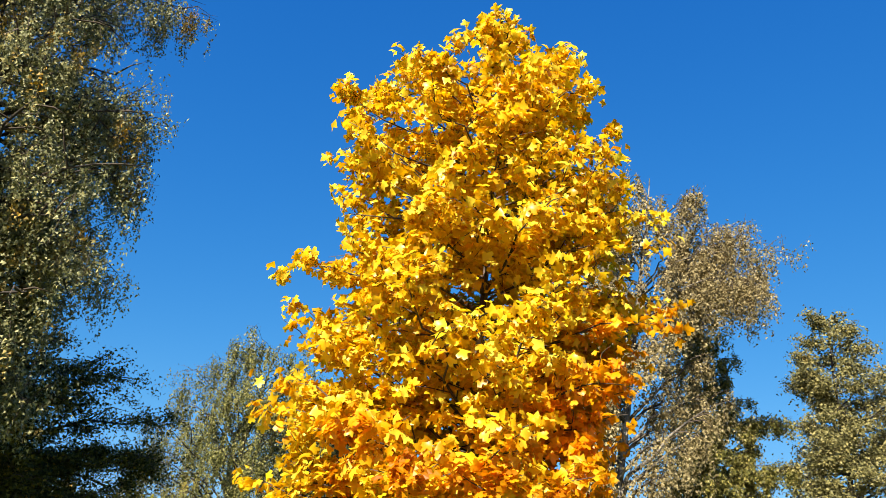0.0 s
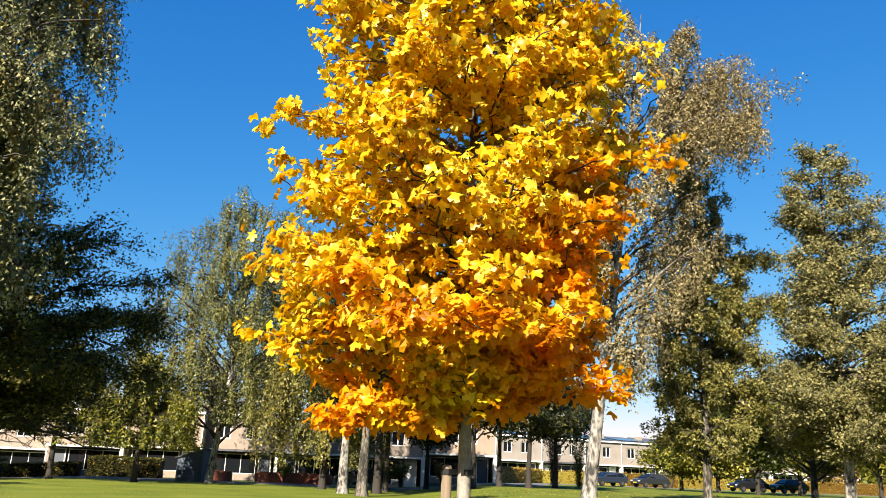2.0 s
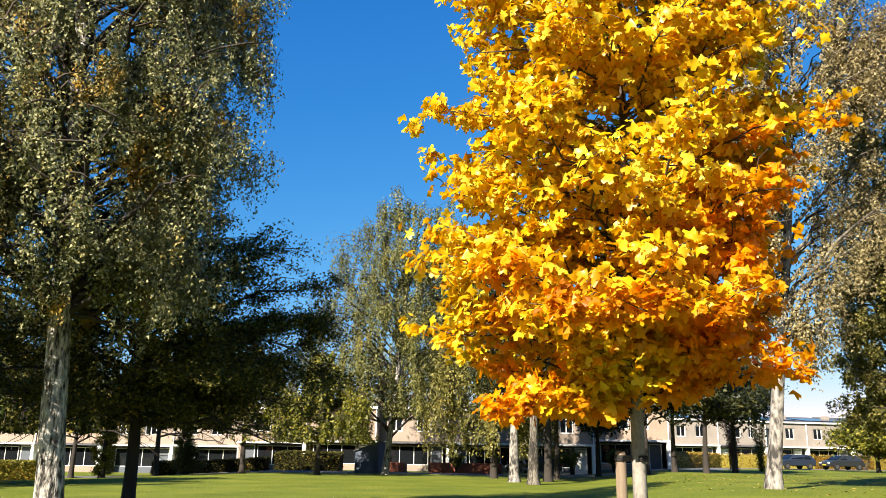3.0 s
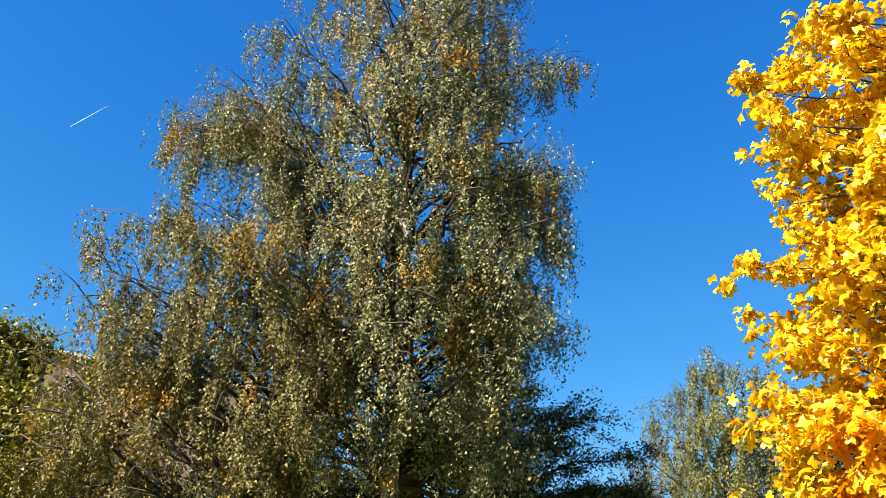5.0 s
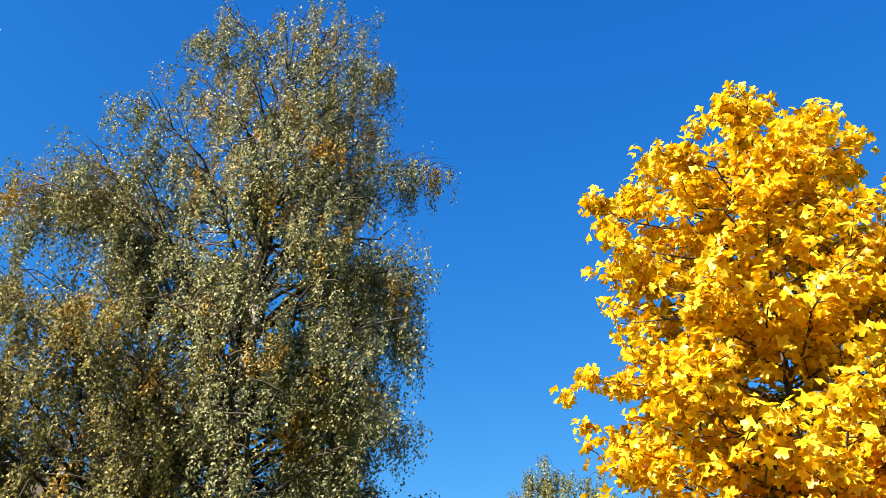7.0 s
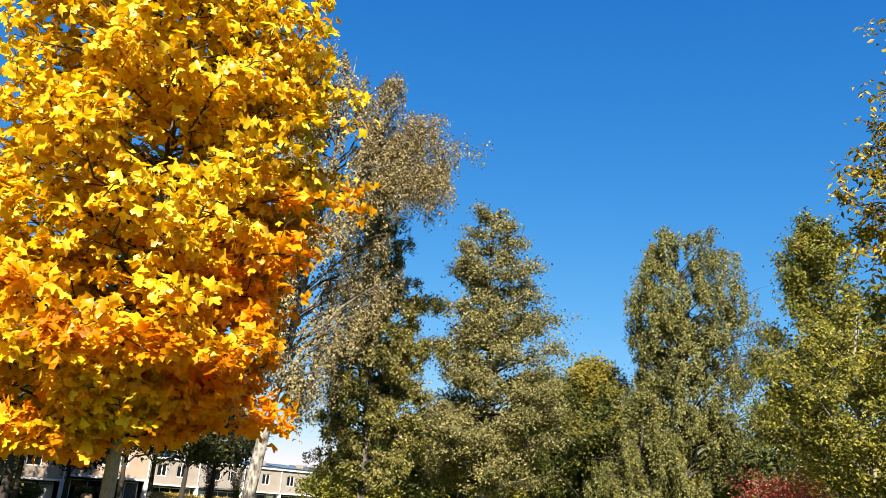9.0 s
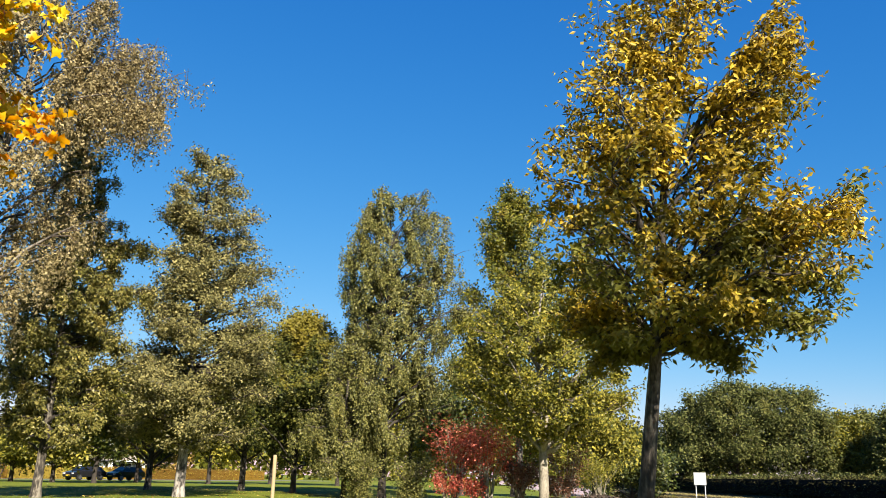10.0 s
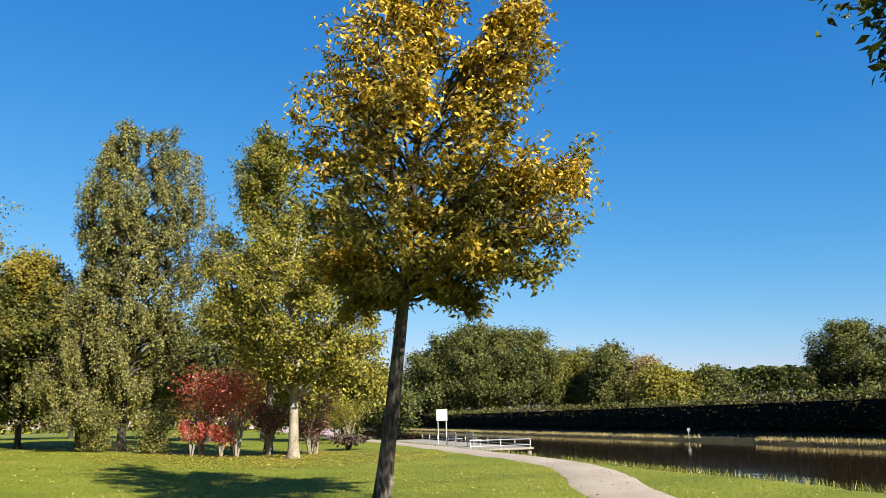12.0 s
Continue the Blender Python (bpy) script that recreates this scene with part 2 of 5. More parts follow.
wp.inputs["Roughness"].default_value = 0.06
wno = noise_of(wnod, wlin, 1.2, 3, (1, 1, 1))
wbp = wnod.new("ShaderNodeBump")
wbp.inputs["Strength"].default_value, wbp.inputs["Distance"].default_value = 0.1, 0.06
wlin.new(wno.outputs["Fac"], wbp.inputs["Height"])
wlin.new(wbp.outputs["Normal"], wp.inputs["Normal"])


def plain(name, colour, rough=0.5, metal=0.0, vary=0.12, scale=4.0, bump=0.05, spec=0.5):
    lo, hi = [c * (1 - vary) for c in colour], [min(1.0, c * (1 + vary)) for c in colour]
    return surface(name, [(0.3, lo), (0.7, hi)], scale, rough, bump, scale * 12, metal=metal, spec=spec)


FACADE = plain("beige facade brick", (0.34, 0.27, 0.215), 0.85, scale=0.8, vary=0.2, bump=0.3)
FACADE_GREY = plain("grey beige facade brick", (0.33, 0.285, 0.245), 0.85, scale=0.8, vary=0.2, bump=0.3)
FACADE_WARM = plain("warm facade brick", (0.36, 0.265, 0.2), 0.85, scale=0.8, vary=0.2, bump=0.3)
WHITE = plain("white paint", (0.95, 0.94, 0.9), 0.5, vary=0.06)
ROOF = plain("grey roofing", (0.10, 0.10, 0.11), 0.8, vary=0.25)
SOLAR = plain("solar panel", (0.03, 0.045, 0.09), 0.15, vary=0.1)
DARK_DOOR = plain("slate door paint", (0.09, 0.105, 0.13), 0.45)
CORTEN = plain("rusty red planter", (0.30, 0.09, 0.045), 0.85, vary=0.25, bump=0.3)
SHED = plain("blue grey shed boards", (0.075, 0.10, 0.15), 0.7, vary=0.12)
WOOD = surface("weathered stake wood", [(0.3, (0.12, 0.085, 0.055)), (0.7, (0.38, 0.28, 0.19))], 2.0, 0.8, 0.5, 30.0, (1, 1, 0.1), 0.006)
PALE_WOOD = surface("pale stake wood", [(0.2, (0.3, 0.22, 0.12)), (0.8, (0.48, 0.37, 0.22))], 2.0, 0.8, 0.4, 30.0, (1, 1, 0.1), 0.006)
RUBBER = plain("black rubber", (0.018, 0.017, 0.017), 0.6)
STEEL = plain("galvanised steel", (0.42, 0.43, 0.44), 0.5, 0.5, vary=0.1)
RIM = plain("grey alloy", (0.16, 0.16, 0.17), 0.4, 0.6)
# plain dark body: stands in for the shade inside the hedges
HEDGE_CORE = plain("shade-dark hedge core", (0.012, 0.010, 0.007), 0.95, vary=0.3, spec=0.1)
DECK = plain("concrete deck", (0.27, 0.255, 0.225), 0.9, vary=0.15)
BOARD = plain("pale notice board", (0.66, 0.66, 0.64), 0.5, vary=0.08)
LENS = plain("headlight lens", (0.7, 0.7, 0.72), 0.1, vary=0.05)
REDLENS = plain("red tail lens", (0.4, 0.02, 0.02), 0.15)
PLATE = plain("yellow plate", (0.75, 0.5, 0.02), 0.4, vary=0.05)
INTERIOR = plain("dim interior plaster", (0.16, 0.14, 0.12), 0.9)
GLASS, gn, gl, gp = mat("window glass")
gp.inputs["Base Color"].default_value = (0.012, 0.014, 0.017, 1)
gp.inputs["IOR"].default_value = 1.35
gp.inputs["Roughness"].default_value = 0.05
gp.inputs["Transmission Weight"].default_value = 0.4


def paint(name, colour):
    m, n, l, p = mat(name)
    no = noise_of(n, l, 6.0, 3)
    r = ramp_of(n, [(0.3, tuple(c * 0.85 for c in colour)), (0.7, colour)])
    l.new(no.outputs["Fac"], r.inputs["Fac"])
    l.new(r.outputs["Color"], p.inputs["Base Color"])
    p.inputs["Roughness"].default_value, p.inputs["Coat Weight"].default_value = 0.3, 0.2
    p.inputs["Specular IOR Level"].default_value = 0.3
    return m


NAVY, BLUE, GREY_CAR, BLACK_CAR = paint("navy car paint", (0.02, 0.028, 0.05)), paint("bright blue car paint", (0.015, 0.085, 0.32)), paint("grey car paint", (0.022, 0.025, 0.032)), paint("black car paint", (0.012, 0.012, 0.015))


# ---- shape helpers ----


def step(v):
    v = min(1.0, max(0.0, v))
    return v * v * (3 - 2 * v)


BANK = (20.5, 0.0)
ALONG = (0.72, 0.694)


def across(x, y):
    """Metres past the near bank's crest, towards the far side of the canal."""
    return (x - BANK[0]) * ALONG[1] - (y - BANK[1]) * ALONG[0]


def on_bank(a, s):
    """The place a metres along the canal and s metres across it."""
    return BANK[0] + a * ALONG[0] + s * ALONG[1], BANK[1] + a * ALONG[1] - s * ALONG[0]


def lie(x, y):
    """The height of the ground."""
    s = across(x, y)
    z = -0.65 * step((-x - 24) / 14) * step((y - 26) / 22)
    z += 0.62 * step((x + 2) / 8) * step((y - 12) / 16) * (1 - step((s + 26) / 16))
    if s > -1.5:
        z -= 1.9 * step((s + 1.5) / 3.5)
    if s > 22.5:
        z += 1.38 * step((s - 22.8) / 1.2) + 0.95 * step((s - 25.0) / 5.0)
    return z


def polar(az, d):
    return d * math.sin(radians(az)), d * math.cos(radians(az))


def thing(name, at=(0, 0, 0), label="", category="", group="", kind=""):
    ob = new(name)
    ob.empty_display_size = 0.2
    ob.location = at
    return tagged(ob, label, category, group, kind)


def mesh_of(name, verts, faces, material, smooth=False):
    me = bpy.data.meshes.new(name)
    me.from_pydata([tuple(v) for v in verts], [], faces)
    me.materials.append(material)
    if smooth:
        me.shade_smooth()
    return me


def part(name, data, material, parent, label="", kind=""):
    """One mesh object under a thing or a part; data is a bmesh or a mesh."""
    if isinstance(data, bmesh.types.BMesh):
        me = bpy.data.meshes.new(name)
        data.to_mesh(me)
        data.free()
        me.materials.append(material)
        data = me
    ob = new(name, data)
    ob.parent = parent
    return tagged(ob, label, kind=kind)


def box(bm, lo, hi, bevel=0.0):
    r = bmesh.ops.create_cube(bm, size=1)
    c = [(a + b) / 2 for a, b in zip(lo, hi)]
    bmesh.ops.scale(bm, verts=r["verts"], vec=[b - a for a, b in zip(lo, hi)])
    bmesh.ops.translate(bm, verts=r["verts"], vec=c)
    if bevel:
        edges = list({e for v in r["verts"] for e in v.link_edges})
        bmesh.ops.bevel(bm, geom=edges, offset=bevel, segments=2, affect="EDGES")
    return bm


def boxed(lo, hi, bevel=0.0):
    return box(bmesh.new(), lo, hi, bevel)


class Tubes:
    """Gathers tapered, bent tubes into one mesh."""

    def __init__(self):
        self.v, self.f = [], []

    def add(self, pts, radii, sides=6, rough=0.0):
        pts = [Vector(p) for p in pts]
        base = len(self.v)
        for i, p in enumerate(pts):
            d = (pts[min(i + 1, len(pts) - 1)] - pts[max(i - 1, 0)])
            d = d.normalized() if d.length > 1e-6 else Vector((0, 0, 1))
            a = d.orthogonal() if i == 0 else (a - d * a.dot(d))
            a.normalize()
            b = d.cross(a)
            for k in range(sides):
                w = 2 * math.pi * k / sides
                r = radii[i] * (1 + (rough * noise.noise(Vector((p.x * 2 + math.cos(w) * 1.6, p.y * 2 + math.sin(w) * 1.6, p.z * 1.3))) if rough else 0))
                self.v.append(p + (a * math.cos(w) + b * math.sin(w)) * r)
        for i in range(len(pts) - 1):
            for k in range(sides):
                k2 = (k + 1) % sides
                self.f.append((base + i * sides + k, base + i * sides + k2, base + (i + 1) * sides + k2, base + (i + 1) * sides + k))
        self.f.append(tuple(base + (len(pts) - 1) * sides + k for k in range(sides)))

    def mesh(self, name, material):
        return mesh_of(name, self.v, self.f, material, True)


def scatter(name, template, faces, places, turns, sizes, material):
    """One mesh of many copies of a small template: places (n, 3), turns (n, 3, 3), sizes (n,)."""
    t = np.asarray(template, float)
    n, k = len(places), len(t)
    v = np.einsum("nij,kj->nki", turns, t) * np.asarray(sizes)[:, None, None] + np.asarray(places)[:, None, :]
    loops = np.concatenate([np.asarray(f) for f in faces])
    counts = np.array([len(f) for f in faces])
    all_loops = (loops[None, :] + (np.arange(n) * k)[:, None]).ravel().astype(np.int32)
    all_counts = np.tile(counts, n)
    me = bpy.data.meshes.new(name)
    me.vertices.add(n * k)
    me.vertices.foreach_set("co", v.ravel().astype(np.float32))
    me.loops.add(len(all_loops))
    me.loops.foreach_set("vertex_index", all_loops)
    me.polygons.add(len(all_counts))
    me.polygons.foreach_set("loop_start", np.concatenate([[0], np.cumsum(all_counts)[:-1]]).astype(np.int32))
    me.update(calc_edges=True)
    me.materials.append(material)
    return me


def turns_of(rng, n, droop=0.5, face=None):
    """Random frames for leaves: the leaf's tip is its x axis, its face its z axis. droop: how far the tips hang."""
    phi = rng.uniform(0, 2 * np.pi, n)
    tip = np.stack([np.cos(phi), np.sin(phi), rng.normal(-droop, 0.5, n)], 1)
    tip /= np.linalg.norm(tip, axis=1, keepdims=True)
    up = rng.normal(0, 0.65, (n, 3)) + np.array([0, 0, 0.5])
    if face is not None:
        up += face
    up -= tip * (up * tip).sum(1, keepdims=True)
    up /= np.linalg.norm(up, axis=1, keepdims=True)
    side = np.cross(up, tip)
    return np.stack([tip, side, up], 2)


# small leaf outlines, the stalk at the origin, the tip along x
DIAMOND = [(0, 0, 0), (0.45, 0.36, 0.06), (1, 0, -0.08), (0.45, -0.36, 0.06)]
DIAMOND_F = [(0, 1, 2), (0, 2, 3)]
SMALL, SMALL_F = [(0, -0.28, 0), (0.2, 0.38, 0.06), (1, -0.04, -0.08)], [(0, 1, 2)]
NARROW = [(0, 0, 0), (0.42, 0.23, 0.06), (1, 0, -0.1), (0.42, -0.23, 0.06)]
# the four-lobed leaf of a tulip tree, folded along its midrib
TULIP = [(0.06, 0, 0), (0.1, 0.54, 0.0), (0.46, 0.27, 0.13), (0.85, 0.46, -0.05), (1.0, 0.21, -0.16), (0.82, 0.0, -0.05)]
TULIP += [(x, -y, z) for x, y, z in TULIP[1:5]]
TULIP_F = [(0, 1, 2), (0, 2, 5), (2, 3, 4, 5), (0, 7, 6), (0, 5, 7), (7, 5, 9, 8)]


def profile_of(stops):
    zs, rs = [s[0] for s in stops], [s[1] for s in stops]
    return lambda f: float(np.interp(f, zs, rs))


def tree(name, at, height, profile, trunk_r, bark, leaf_mat, label, category="tree", seed=1, limbs=40, subs=5, clear=0.2, rise=0.5,
         lean=(0.0, 0.0), bend=0.15, droop=0.0, strand=0.0, strand_n=0, leaves=20000, leaf=0.06, shape="small",
         hang=0.5, lump=0.25, twig_mat=None, group="", inner=0.25, sides=9, bare=0.0, flare=0.45, single=False, outward=1.0, inside=0.6, low=0.25,
         clump=1.2, patchy=1.4, even=0.5, reach=(), side_on=0.0, outline=None, arch=0.12, loose=0.9, fan=5, fan_len=0.45, level=0.0):
    """A tree: a tapered trunk, limbs that reach for the outline of the crown, branches, twigs and leaves.
    The outline is a profile (share of the height, radius), or an outline (height, reach to the left, reach to the right) across the bearing side_on.
    strand: length of the hanging twigs of a weeping tree. level: how flat the sprays lie.
    reach: single great limbs (share of the height, tip across the bearing side_on, tip along it, tip height, radius, fullness)."""
    rng = np.random.default_rng(seed)
    x0, y0 = at
    root = thing(name, (x0, y0, lie(x0, y0)), label, category, group)
    ca, sa = math.cos(radians(side_on)), math.sin(radians(side_on))

    def axis(f):
        w = bend * math.sin(f * 5.1 + seed) * f + bend * 0.5 * math.sin(f * 11 + seed * 2) * f
        w2 = bend * math.sin(f * 4.3 + seed * 1.7) * f
        return Vector((lean[0] * f * height + w, lean[1] * f * height + w2, f * height))

    stem = Tubes()
    fs = [0.0, 0.012, 0.03, 0.06] + list(np.linspace(0.1, 0.97, 16))
    pts = [axis(f) - Vector((0, 0, 0.15 if f == 0 else 0)) for f in fs]
    rad = [trunk_r * (0.75 * (1 - f) ** 1.25 + 0.25 * (1 - f) ** 0.5 + flare * math.exp(-f * 55)) + 0.004 for f in fs]
    stem.add(pts[:12], rad[:12], sides, 0.10)
    part("trunk", stem.mesh("trunk", bark), bark, root)
    top = Tubes()
    top.add(pts[11:], rad[11:], sides, 0.05)
    part("leader", top.mesh("leader", twig_mat or bark), bark, root)

    def placed(across, along, z):
        return Vector((across * ca + along * sa, -across * sa + along * ca, z))

    # where the limbs start and end: start, tip, radius at the start, fullness
    ends = []
    golden = 2.399963
    lump_ph = rng.uniform(0, 6.28, 6)
    if outline:
        zs, ls, rs = (np.array(c, float) for c in zip(*outline))
        grid = np.linspace(zs[0], zs[-1], 200)
        share = np.cumsum(0.5 + np.interp(grid, zs, ls) + np.interp(grid, zs, rs))
        for i in range(limbs):
            z1 = float(np.interp((i + rng.uniform(0, 1)) / limbs * share[-1], share, grid))
            phi = i * golden + rng.normal(0, 0.3)
            le, ri = float(np.interp(z1, zs, ls)), float(np.interp(z1, zs, rs))
            c, d = math.cos(phi), math.sin(phi)
            u = rng.uniform(0.6 + 0.3 * even, 1.12 - 0.12 * even) * (1 + lump * 0.5 * (math.sin(3 * phi + lump_ph[0] + 1.3 * z1) + math.sin(5 * phi + lump_ph[1] - 2.1 * z1)))
            tip = placed((ri if c > 0 else le) * c * u, 0.5 * (abs(le) + abs(ri)) * d * u, z1)
            f0 = min(0.95, max(clear, (z1 - rise * rng.uniform(0.6, 1.3) * math.hypot(tip.x, tip.y)) / height))
            ends.append((axis(f0), tip, None, 1))
    else:
        prof = profile_of(profile)
        for i in range(limbs):
            f0 = clear + (0.96 - clear) * ((i + rng.uniform(0, 1)) / limbs) ** 1.05
            phi = i * golden + rng.normal(0, 0.35)
            up = rise * rng.uniform(0.6, 1.3) * (1 + 0.5 * f0)
            f1 = f0
            for _ in range(3):
                r = prof(min(1, f1))
                f1 = min(0.995, f0 + r * up / height)
            r = prof(f1)
            r *= 1 + lump * (math.sin(3 * phi + lump_ph[0] + 9 * f1) * 0.5 + math.sin(5 * phi + lump_ph[1] - 15 * f1) * 0.5)
            r *= rng.uniform(0.6 + 0.3 * even, 1.15 - 0.12 * even)
            if r < 0.05:
                continue
            a, top = axis(f0), axis(f1)
            ends.append((a, Vector((top.x + math.cos(phi) * r, top.y + math.sin(phi) * r, f1 * height - droop * r)), None, 1))
    for f0, across_, along_, z, lr, full in reach:
        ends.append((axis(f0), placed(across_, along_, z), lr, full))

    twigs = Tubes()
    segs, sure = [], []
    for a, tip, lr, full in ends:
        out = Vector((tip.x - a.x, tip.y - a.y, 0))
        r = max(0.4, out.length)
        out = out.normalized() if out.length > 0.01 else Vector((1, 0, 0))
        mid = a.lerp(tip, 0.5) + Vector((0, 0, arch * r + droop * r * 0.35)) + Vector(rng.normal(0, 0.05 * r, 3))
        line = [a * (1 - u) ** 2 + mid * (2 * u * (1 - u)) + tip * u ** 2 for u in np.linspace(0, 1, 7)]
        line = [p + Vector(rng.normal(0, 0.025 * r, 3)) * (1 if 0 < k < 6 else 0) for k, p in enumerate(line)]
        great = lr is not None
        if not great:
            lr = max(0.012, trunk_r * 0.42 * (1 - a.z / height) ** 0.7 * min(1.0, 0.35 + r / 4))
        limb = Tubes()
        limb.add(line, [lr * (1 - 0.85 * u) + 0.004 for u in np.linspace(0, 1, 7)], 6 if lr > 0.03 else 5)
        part("limb", limb.mesh("limb", twig_mat or bark), bark, root)
        for j in range(subs * full):
            u = inner + (1 - inner) * (j + rng.uniform(0.2, 1)) / (subs * full)
            k = min(5, int(u * 6))
            p = line[k].lerp(line[k + 1], u * 6 - k)
            side = out.cross(Vector((0, 0, 1))) * rng.choice([-1, 1])
            d = (out * rng.uniform(0.2, 1.0) + side * rng.uniform(0.2, 1.1) + Vector((0, 0, (rng.uniform(-0.25, 0.7) - 0.5 * droop) * (1 - level)))).normalized()
            ln = min(r, 4.5) * rng.uniform(0.22, 0.42) * (1.15 - 0.4 * u)
            q = p + d * ln
            qm = p.lerp(q, 0.5) + Vector(rng.normal(0, 0.06 * ln, 3)) + Vector((0, 0, 0.08 * ln))
            twigs.add([p, qm, q], [lr * 0.33 + 0.003, lr * 0.22 + 0.003, 0.003], 3)
            segs.append((tuple(p), tuple(q)))
            sure.append(great)
        segs.append((tuple(line[5]), tuple(tip)))
        sure.append(great)
    # sprays of fine twigs along the branches
    S = np.array(segs)
    dense = np.array([math.exp(clump * noise.noise(Vector((p[0] / patchy + seed, p[1] / patchy, p[2] / patchy)))) for p in S[:, 1]]) * np.exp(rng.normal(0, 0.45, len(S)))
    dense = np.where(sure, np.maximum(dense, 1.2), dense) * np.linalg.norm(S[:, 1] - S[:, 0], axis=1)
    w = np.tile(rng.uniform(0.1, 1.0, (len(S), fan)), 1)
    T0 = (S[:, :1] + (S[:, 1:] - S[:, :1]) * w[:, :, None]).reshape(-1, 3)
    main = np.repeat(S[:, 1] - S[:, 0], fan, axis=0)
    size = np.linalg.norm(main, axis=1, keepdims=True)
    way = main / (size + 1e-6) * 0.7 + rng.normal(0, 0.6, main.shape) * np.array([1, 1, 0.7 * (1 - level)])
    T1 = T0 + way * np.maximum(size, 0.3) * fan_len * rng.uniform(0.5, 1.2, size.shape)
    dense = np.repeat(dense, fan) * np.exp(rng.normal(0, 0.4, len(T0)))
    dense /= dense.sum()
    for k in np.argsort(-dense)[:900 if math.hypot(*at) < 27 else 120]:
        twigs.add([T0[k], T1[k]], [0.005, 0.003], 3)
    if strand_n:
        pick = rng.choice(len(T0), strand_n, p=dense)
        tops = T0[pick] + (T1[pick] - T0[pick]) * rng.uniform(0, 1, (strand_n, 1)) + rng.normal(0, 0.03, (strand_n, 3))
        fall = np.repeat(rng.uniform(0.45, 1.2, len(S)), fan)
        lens = strand * fall[pick] * rng.uniform(0.35, 1.05, strand_n) * np.clip(tops[:, 2] / (0.3 * height), 0.3, 1.0)
        lens = np.minimum(lens, np.maximum(0.2, tops[:, 2] - max(1.1, low)))
        sway = np.repeat(rng.normal(0, 0.09, (len(S), 2)), fan, axis=0)[pick] + rng.normal(0, 0.05, (strand_n, 2))
        thin = max(0.003, leaf * 0.08)
        for i in range(min(strand_n, 1100 if math.hypot(*at) < 27 else 160)):
            t0 = Vector(tops[i])
            twigs.add([t0, t0 + Vector((sway[i, 0] * lens[i] * 0.6, sway[i, 1] * lens[i] * 0.6, -lens[i] * 0.5)), t0 + Vector((sway[i, 0] * lens[i], sway[i, 1] * lens[i], -lens[i]))], [thin, thin, thin * 0.6], 3)
        w = rng.choice(strand_n, leaves, p=lens / lens.sum())
        u = rng.uniform(0, 1, leaves) ** 0.85
        P = tops[w] + np.stack([sway[w, 0] * lens[w] * u, sway[w, 1] * lens[w] * u, -lens[w] * u], 1) + rng.normal(0, leaf * 0.6, (leaves, 3))
    else:
        pick = rng.choice(len(T0), leaves, p=dense)
        P = T0[pick] + (T1[pick] - T0[pick]) * rng.uniform(0.1, 1.08, (leaves, 1)) + rng.normal(0, leaf * loose, (leaves, 3))
    if bare:
        P = P[rng.uniform(0, 1, len(P)) > bare * np.clip(P[:, 2] / height, 0, 1)]
    P = P[P[:, 2] > low]
    part("twig", twigs.mesh("twig", TWIG), TWIG, root, kind="stuff")
    t, f = dict(narrow=(NARROW, DIAMOND_F), small=(SMALL, SMALL_F), tulip=(TULIP, TULIP_F))[shape]
    out = P - np.array([axis(min(1.0, max(0.0, z / height)))[:] for z in P[:, 2]])
    out[:, 2] = 0
    depth = np.linalg.norm(out, axis=1)
    out /= depth[:, None] + 0.3
    turns = turns_of(rng, len(P), hang, out * outward)
    # the leaves within the crown are enlarged to block light and darken it
    band = np.clip((P[:, 2] / height * 12).astype(int), 0, 12)
    wide = np.array([np.percentile(depth[band == k], 92) if (band == k).sum() > 5 else 1.0 for k in range(13)])[band]
    sizes = leaf * rng.uniform(0.65, 1.35, len(P)) * (1 + inside * np.clip(1 - depth / (0.8 * wide + 0.01), 0, 1))
    if single:
        # the leaves of the lower crown on the open side, one by one
        order = np.argsort(P[:, 2] + 0.9 * P[:, 1])[:300]
        one = mesh_of("leaf", TULIP, TULIP_F, TULIP_LEAF_EACH)
        for k in order:
            ob = part("leaf", one, TULIP_LEAF_EACH, root)
            ob.matrix_basis = Matrix.Translation(P[k]) @ Matrix(turns[k].tolist()).to_4x4() @ Matrix.Scale(sizes[k], 4)
        keep = np.ones(len(P), bool)
        keep[order] = False
        P, turns, sizes = P[keep], turns[keep], sizes[keep]
    part("crown", scatter("crown", t, f, P, turns, sizes, leaf_mat), leaf_mat, root, kind="stuff")
    return root


# ---- ground ----
def ground_sheet():
    rings = list(np.linspace(0, 12, 9)) + list(np.linspace(13, 60, 50)) + list(np.linspace(62, 130, 36)) + [140, 150, 160, 170, 180, 190, 200, 215, 230, 250, 280, 320, 400, 600, 1200, 3000]
    around = 300
    v, f = [(0, 0, lie(0, 0))], []
    for d in rings[1:]:
        for k in range(around):
            a = 2 * math.pi * k / around
            x, y = d * math.sin(a), d * math.cos(a)
            v.append((x, y, lie(x, y) + 0.05 * noise.noise(Vector((x * 0.25, y * 0.25, 0))) * (1 if d < 200 else 0)))
    for k in range(around):
        f.append((0, 1 + (k + 1) % around, 1 + k))
    for i in range(len(rings) - 2):
        b, c = 1 + i * around, 1 + (i + 1) * around
        for k in range(around):
            k2 = (k + 1) % around
            f.append((b + k, b + k2, c + k2, c + k))
    me = mesh_of("ground", v, f, GRASS, True)
    me.materials.append(BANK_SHADE)
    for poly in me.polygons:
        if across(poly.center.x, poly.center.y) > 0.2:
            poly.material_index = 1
    return tagged(new("ground", me), "mown autumn lawn of a park strewn with leaves", "ground", kind="structure")


ground_sheet()


